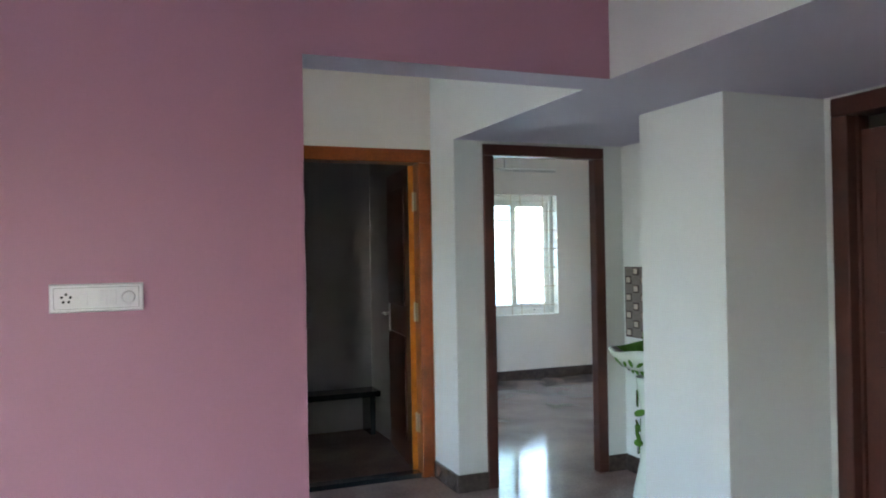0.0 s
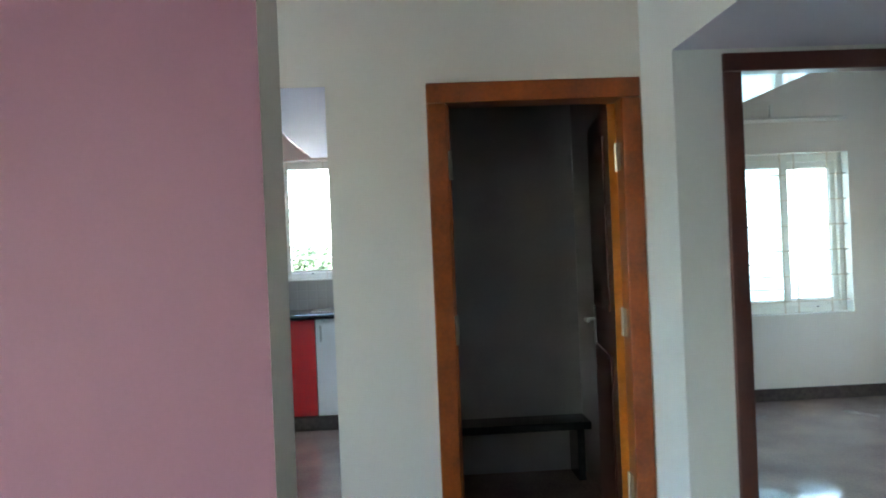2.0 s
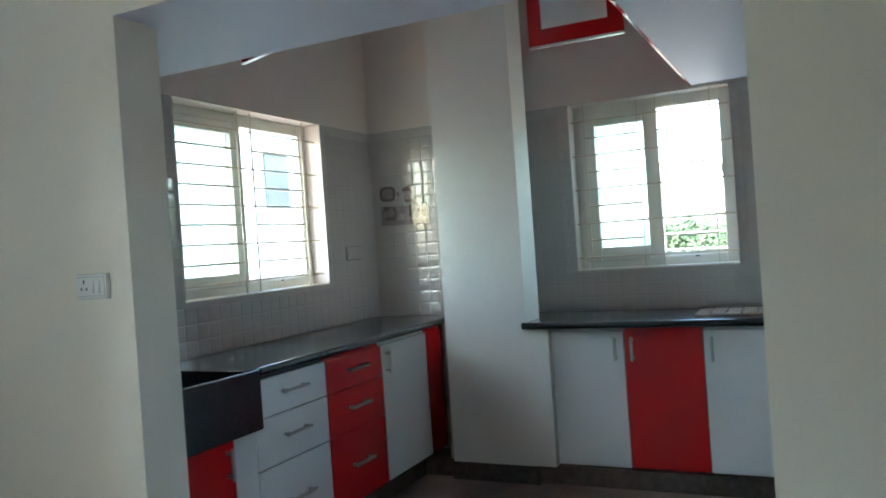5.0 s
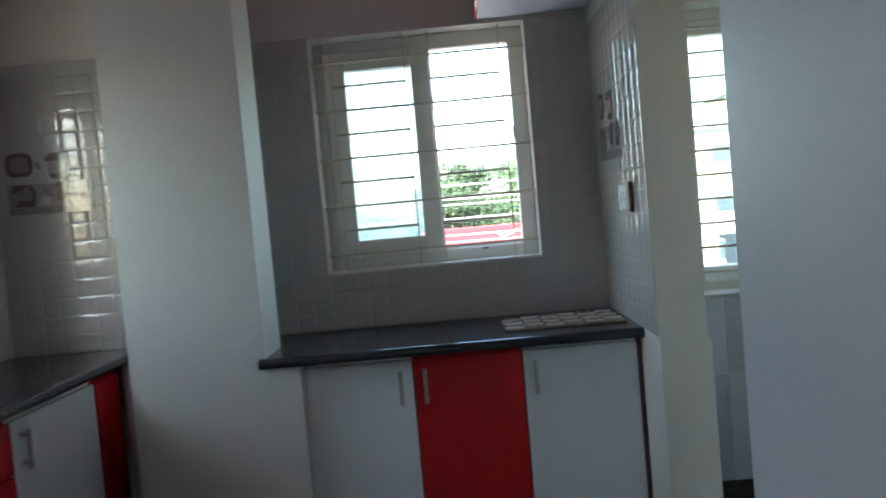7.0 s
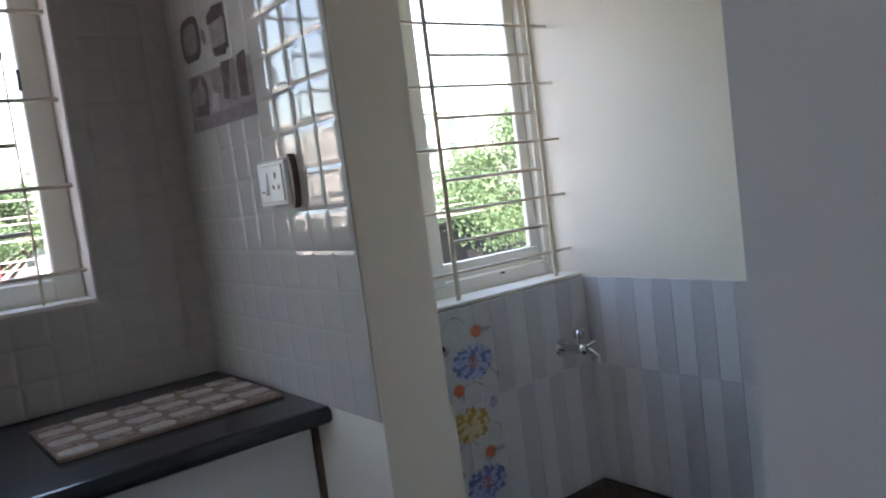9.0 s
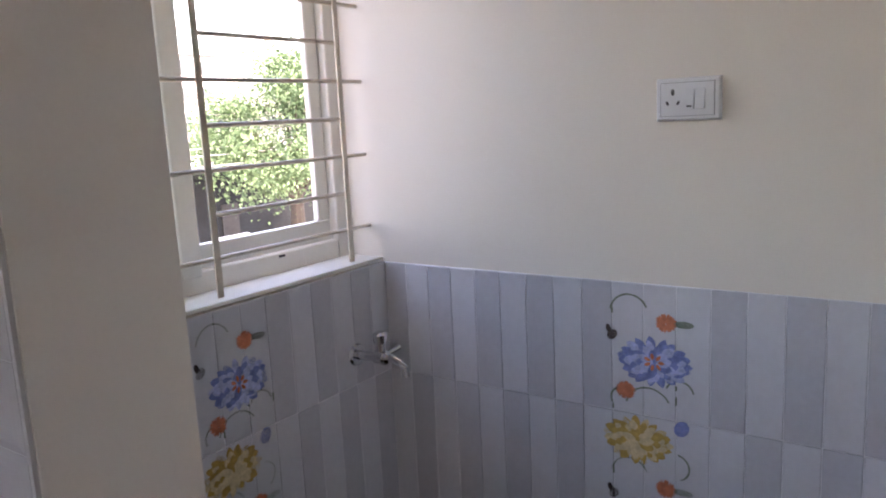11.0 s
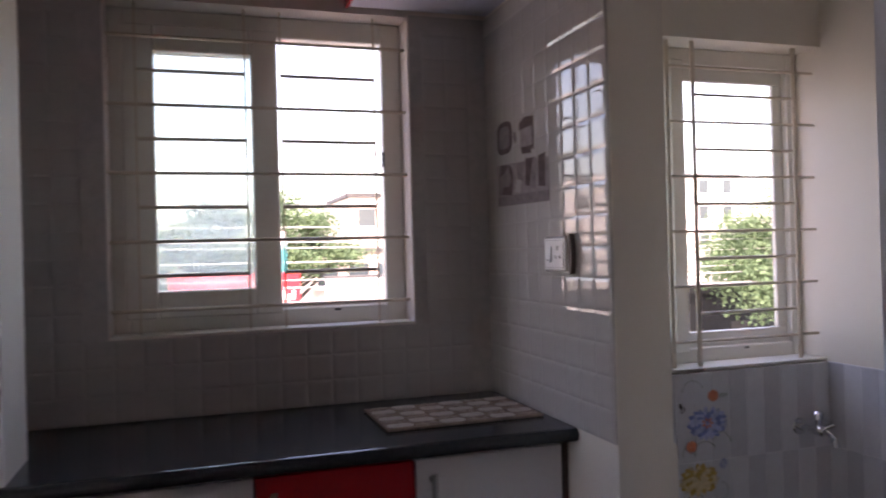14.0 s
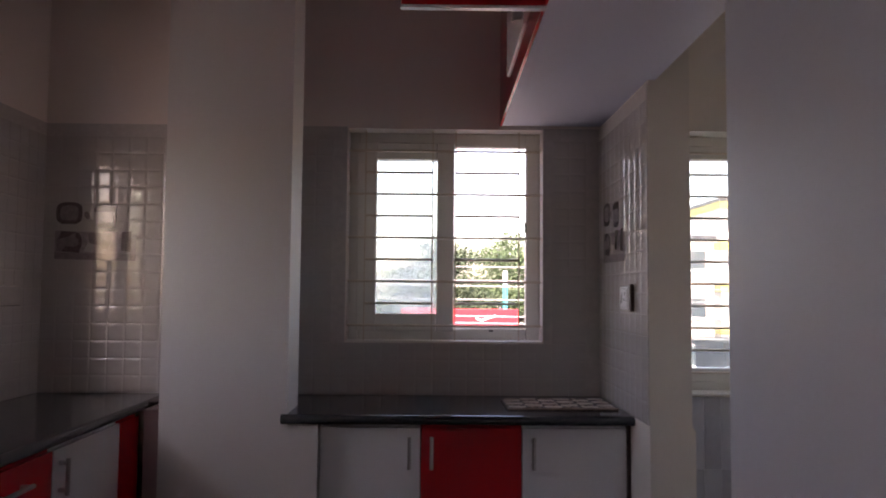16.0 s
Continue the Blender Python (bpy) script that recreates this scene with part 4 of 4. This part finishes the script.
TZ, TT = 0.927, 1.30
tiled("tiles_east", "pale grey bevelled glossy wall tiles", EAST(0.8925, 7.562, TZ), 0.83, TT)
tiled("tiles_north", "pale grey bevelled glossy wall tiles round the window", NORTH(-0.662, 7.5625, TZ), 1.554, TT, [(0.314, 1.276, 0.246, 1.30)])
tiled("tiles_corner", "pale grey bevelled glossy wall tiles in the corner", NORTH(-1.814, 7.5625, TZ), 0.80, TT)
tiled("tiles_west", "pale grey bevelled glossy wall tiles over the sink", WEST(-1.8145, 4.847, TZ), 2.713, TT, [(0.838, 2.101, 0.273, 1.30)])


def decor(m, label):
    """Two cups above a crowded shelf of cups, printed on the glaze; u right, v up."""
    d = thing("decor_print", label, "decor", m)
    d["kind"] = "structure"

    def shape(name, mat, outline, h=0.0011):
        bm = bmesh.new()
        plate(bm, outline, Matrix(), h)
        part(name, bm, mat, d)

    def ring(mat, cu, cv, ru, rv, thick, a0=0.0, a1=2 * math.pi, power=0.6):
        bm, n = bmesh.new(), 22
        at = lambda a, k: (cu + k * ru * math.copysign(abs(math.cos(a)) ** power, math.cos(a)), cv + k * rv * math.copysign(abs(math.sin(a)) ** power, math.sin(a)))
        for i in range(n):
            a, b = a0 + (a1 - a0) * i / n, a0 + (a1 - a0) * (i + 1) / n
            plate(bm, [at(a, 1 - thick), at(a, 1), at(b, 1), at(b, 1 - thick)], Matrix(), 0.0013)
        part("cup_print", bm, mat, d)

    shape("shelf_print", PRINT_P, [(0.0, -0.005), (0.39, -0.012), (0.39, 0.115), (0.0, 0.13)], 0.0006)
    shape("cup_print", PRINT_L, oval(0.065, 0.215, 0.05, 0.045, 0, 16), 0.0009)
    ring(PRINT, 0.065, 0.215, 0.063, 0.053, 0.3)
    shape("cup_print", PRINT, [(0.03, 0.162), (0.10, 0.162), (0.112, 0.18), (0.02, 0.18)], 0.0014)
    shape("cup_print", PRINT_P, [(0.195, 0.155), (0.272, 0.15), (0.285, 0.235), (0.19, 0.235)], 0.0008)
    shape("cup_print", PRINT, [(0.185, 0.222), (0.29, 0.222), (0.293, 0.25), (0.23, 0.257), (0.185, 0.243)])
    shape("cup_print", PRINT, [(0.205, 0.145), (0.268, 0.14), (0.278, 0.163), (0.198, 0.166)])
    shape("cup_print", PRINT, [(0.279, 0.15), (0.291, 0.15), (0.293, 0.222), (0.285, 0.222)])
    shape("cup_print", PRINT_L, oval(0.15, 0.205, 0.012, 0.02, 0.4, 10))
    shape("cup_print", PRINT_L, [(0.01, 0.03), (0.12, 0.022), (0.128, 0.075), (0.10, 0.122), (0.03, 0.126), (0.008, 0.09)], 0.0008)
    shape("cup_print", PRINT, [(0.02, 0.09), (0.06, 0.10), (0.10, 0.122), (0.03, 0.128)])
    ring(PRINT, 0.10, 0.075, 0.03, 0.045, 0.55, -1.9, 1.6, 0.9)
    shape("cup_print", PRINT, [(0.035, 0.03), (0.12, 0.022), (0.115, 0.05), (0.05, 0.055)])
    shape("cup_print", TILE, [(0.14, 0.03), (0.185, 0.026), (0.195, 0.075), (0.165, 0.085)])
    shape("cup_print", PRINT_L, [(0.165, 0.07), (0.215, 0.06), (0.22, 0.118), (0.16, 0.12)], 0.0014)
    shape("cup_print", PRINT, [(0.225, 0.045), (0.255, 0.04), (0.285, 0.125), (0.23, 0.128)])
    shape("cup_print", PRINT_L, [(0.262, 0.035), (0.30, 0.03), (0.305, 0.125), (0.29, 0.125)])
    shape("cup_print", PRINT, [(0.318, 0.035), (0.365, 0.03), (0.368, 0.13), (0.322, 0.125)])
    shape("band_print", PRINT_L, [(0.0, -0.008), (0.39, -0.014), (0.39, 0.018), (0.0, 0.024)], 0.0009)


decor(EAST(0.8855, 7.452, 1.572), "printed brown cups on glossy tiles")
decor(NORTH(-1.75, 7.5555, 1.572), "printed brown cups on glossy tiles")

STRIP = 0.083


def strip_mesh(height, mat):
    bm = bmesh.new()
    box(bm, -STRIP / 2 + 0.0012, STRIP / 2 - 0.0012, 0, height, 0, 0.006)
    bevel(bm, 0.0015, 1)
    return mesh_of("tile", bm, mat)


STRIPS = {(r, c): strip_mesh(hh, mat) for r, hh in ((0, 0.483), (1, 0.344)) for c, mat in ((0, DADO_L), (1, DADO_D))}


def dado(name, m, W, plain=()):
    w = thing(name, "grey striped utility dado tiles with flowers", "tiles", m)
    w["kind"] = "structure"
    bm = bmesh.new()
    box(bm, 0, W, 0, 0.83, 0, 0.0045)
    part("grout", bm, DADO_GROUT, w)
    for i in range(int(W / STRIP + 0.5)):
        u = (i + 0.5) * STRIP
        for r in (0, 1):
            flat = any(a < u < b for a, b in plain)
            ob = new("tile", STRIPS[(r, 0 if flat else (i + r) % 2)])
            ob.parent = w
            ob.location = (u, 0.0 if r == 0 else 0.485, 0.0008)
    return w


def petal(cu, cv, long, wide, turn):
    c, s_ = math.cos(turn), math.sin(turn)
    shape = ((-1, 0), (-0.5, -0.8), (0.2, -1), (0.7, -0.6), (1, 0), (0.7, 0.6), (0.2, 1), (-0.5, 0.8))
    return [(cu + long * a * c - wide * b * s_, cv + long * a * s_ + wide * b * c) for a, b in shape]


def bloom(parent, u, v, r, dark, lite, flat=0.62, heart=None):
    """A printed dahlia: rings of pointed petals, every other one paler."""
    rng = random.Random(int(u * 1000 + v * 777))
    bm, bm2 = bmesh.new(), bmesh.new()
    for ring, (rad, n) in enumerate(((1.0, 19), (0.8, 17), (0.58, 13), (0.36, 9))):
        for i in range(n):
            a = 2 * math.pi * (i + 0.5 * ring) / n + rng.uniform(-0.08, 0.08)
            k = rad * rng.uniform(0.76, 0.84)
            cu, cv = u + r * k * math.cos(a), v + r * flat * k * math.sin(a) - r * 0.1 * (1 - rad)
            plate(bm2 if (i + ring) % 2 and ring or rng.random() < 0.2 else bm, petal(cu, cv, r * 0.24, r * rng.uniform(0.115, 0.15), math.atan2(flat * math.sin(a), math.cos(a))), Matrix(), 0.0068 + 0.0003 * ring + 0.0001 * (i % 3))
    plate(bm, oval(u, v - r * 0.04, r * 0.72, r * 0.72 * flat, 0.0, 20), Matrix(), 0.0066)
    part("printed_petals", bm, dark, parent)["kind"] = "stuff"
    part("printed_petals", bm2, lite, parent)["kind"] = "stuff"
    if heart:
        bm = bmesh.new()
        for i in range(7):
            a = i * 0.9
            plate(bm, petal(u + r * 0.2 * math.cos(a), v + r * 0.16 * math.sin(a), r * 0.1, r * 0.05, a), Matrix(), 0.0082)
        part("printed_heart", bm, heart, parent)


def stem(parent, u, v, r, a0, a1, mat=VINE):
    bm = bmesh.new()
    n = 12
    for i in range(n):
        a, b = a0 + (a1 - a0) * i / n, a0 + (a1 - a0) * (i + 1) / n
        k = 0.0025
        plate(bm, [(u + (r - k) * math.cos(a), v + (r - k) * math.sin(a)), (u + (r + k) * math.cos(a), v + (r + k) * math.sin(a)),
                   (u + (r + k) * math.cos(b), v + (r + k) * math.sin(b)), (u + (r - k) * math.cos(b), v + (r - k) * math.sin(b))], Matrix(), 0.0068)
    for a in (a0, a1):
        plate(bm, oval(u + r * math.cos(a) + 0.012, v + r * math.sin(a), 0.022, 0.008, a + 0.6, 8), Matrix(), 0.0067)
    part("printed_stem", bm, mat, parent)


def flowers(parent, u):
    for k in range(2):
        v = 0.63 - 0.44 * k
        bloom(parent, u + 0.135, v, 0.092, BLUE, BLUE_L, heart=CORAL)
        bloom(parent, u + 0.165, v + 0.105, 0.026, CORAL, CORAL, 0.9)
        bloom(parent, u + 0.06, v - 0.085, 0.026, CORAL, CORAL, 0.9)
        stem(parent, u + 0.07, v + 0.12, 0.05, 0.4, 3.0)
        stem(parent, u + 0.12, v - 0.13, 0.06, 0.5, 2.9)
        bm = bmesh.new()
        plate(bm, oval(u + 0.025, v + 0.06, 0.016, 0.012, 0.7), Matrix(), 0.0068)
        plate(bm, oval(u + 0.015, v + 0.075, 0.007, 0.012, 0.3), Matrix(), 0.0069)
        part("printed_bud", bm, INK, parent)
        bm = bmesh.new()
        plate(bm, oval(u + 0.21, v + 0.105, 0.025, 0.009, 0.0), Matrix(), 0.0068)
        part("printed_leaf", bm, VINE, parent)
    bloom(parent, u + 0.09, 0.413, 0.09, YELLOW, YELLOW_L)
    stem(parent, u + 0.19, 0.36, 0.035, -1.2, 1.4)
    stem(parent, u + 0.05, 0.52, 0.03, 1.2, 3.6)
    stem(parent, u + 0.2, 0.555, 0.035, 0.2, 2.8)
    bm = bmesh.new()
    plate(bm, oval(u + 0.205, 0.465, 0.022, 0.018, 0.9), Matrix(), 0.0068)
    part("printed_bud", bm, BLUE, parent)


d = dado("dado_east", EAST(2.3995, 7.585, 0.092), 1.62, [(0.72, 0.97)])
flowers(d, 0.722)
d = dado("dado_north", NORTH(1.068, 7.5875, 0.092), 1.33, [(0.58, 0.85)])
flowers(d, 0.588)
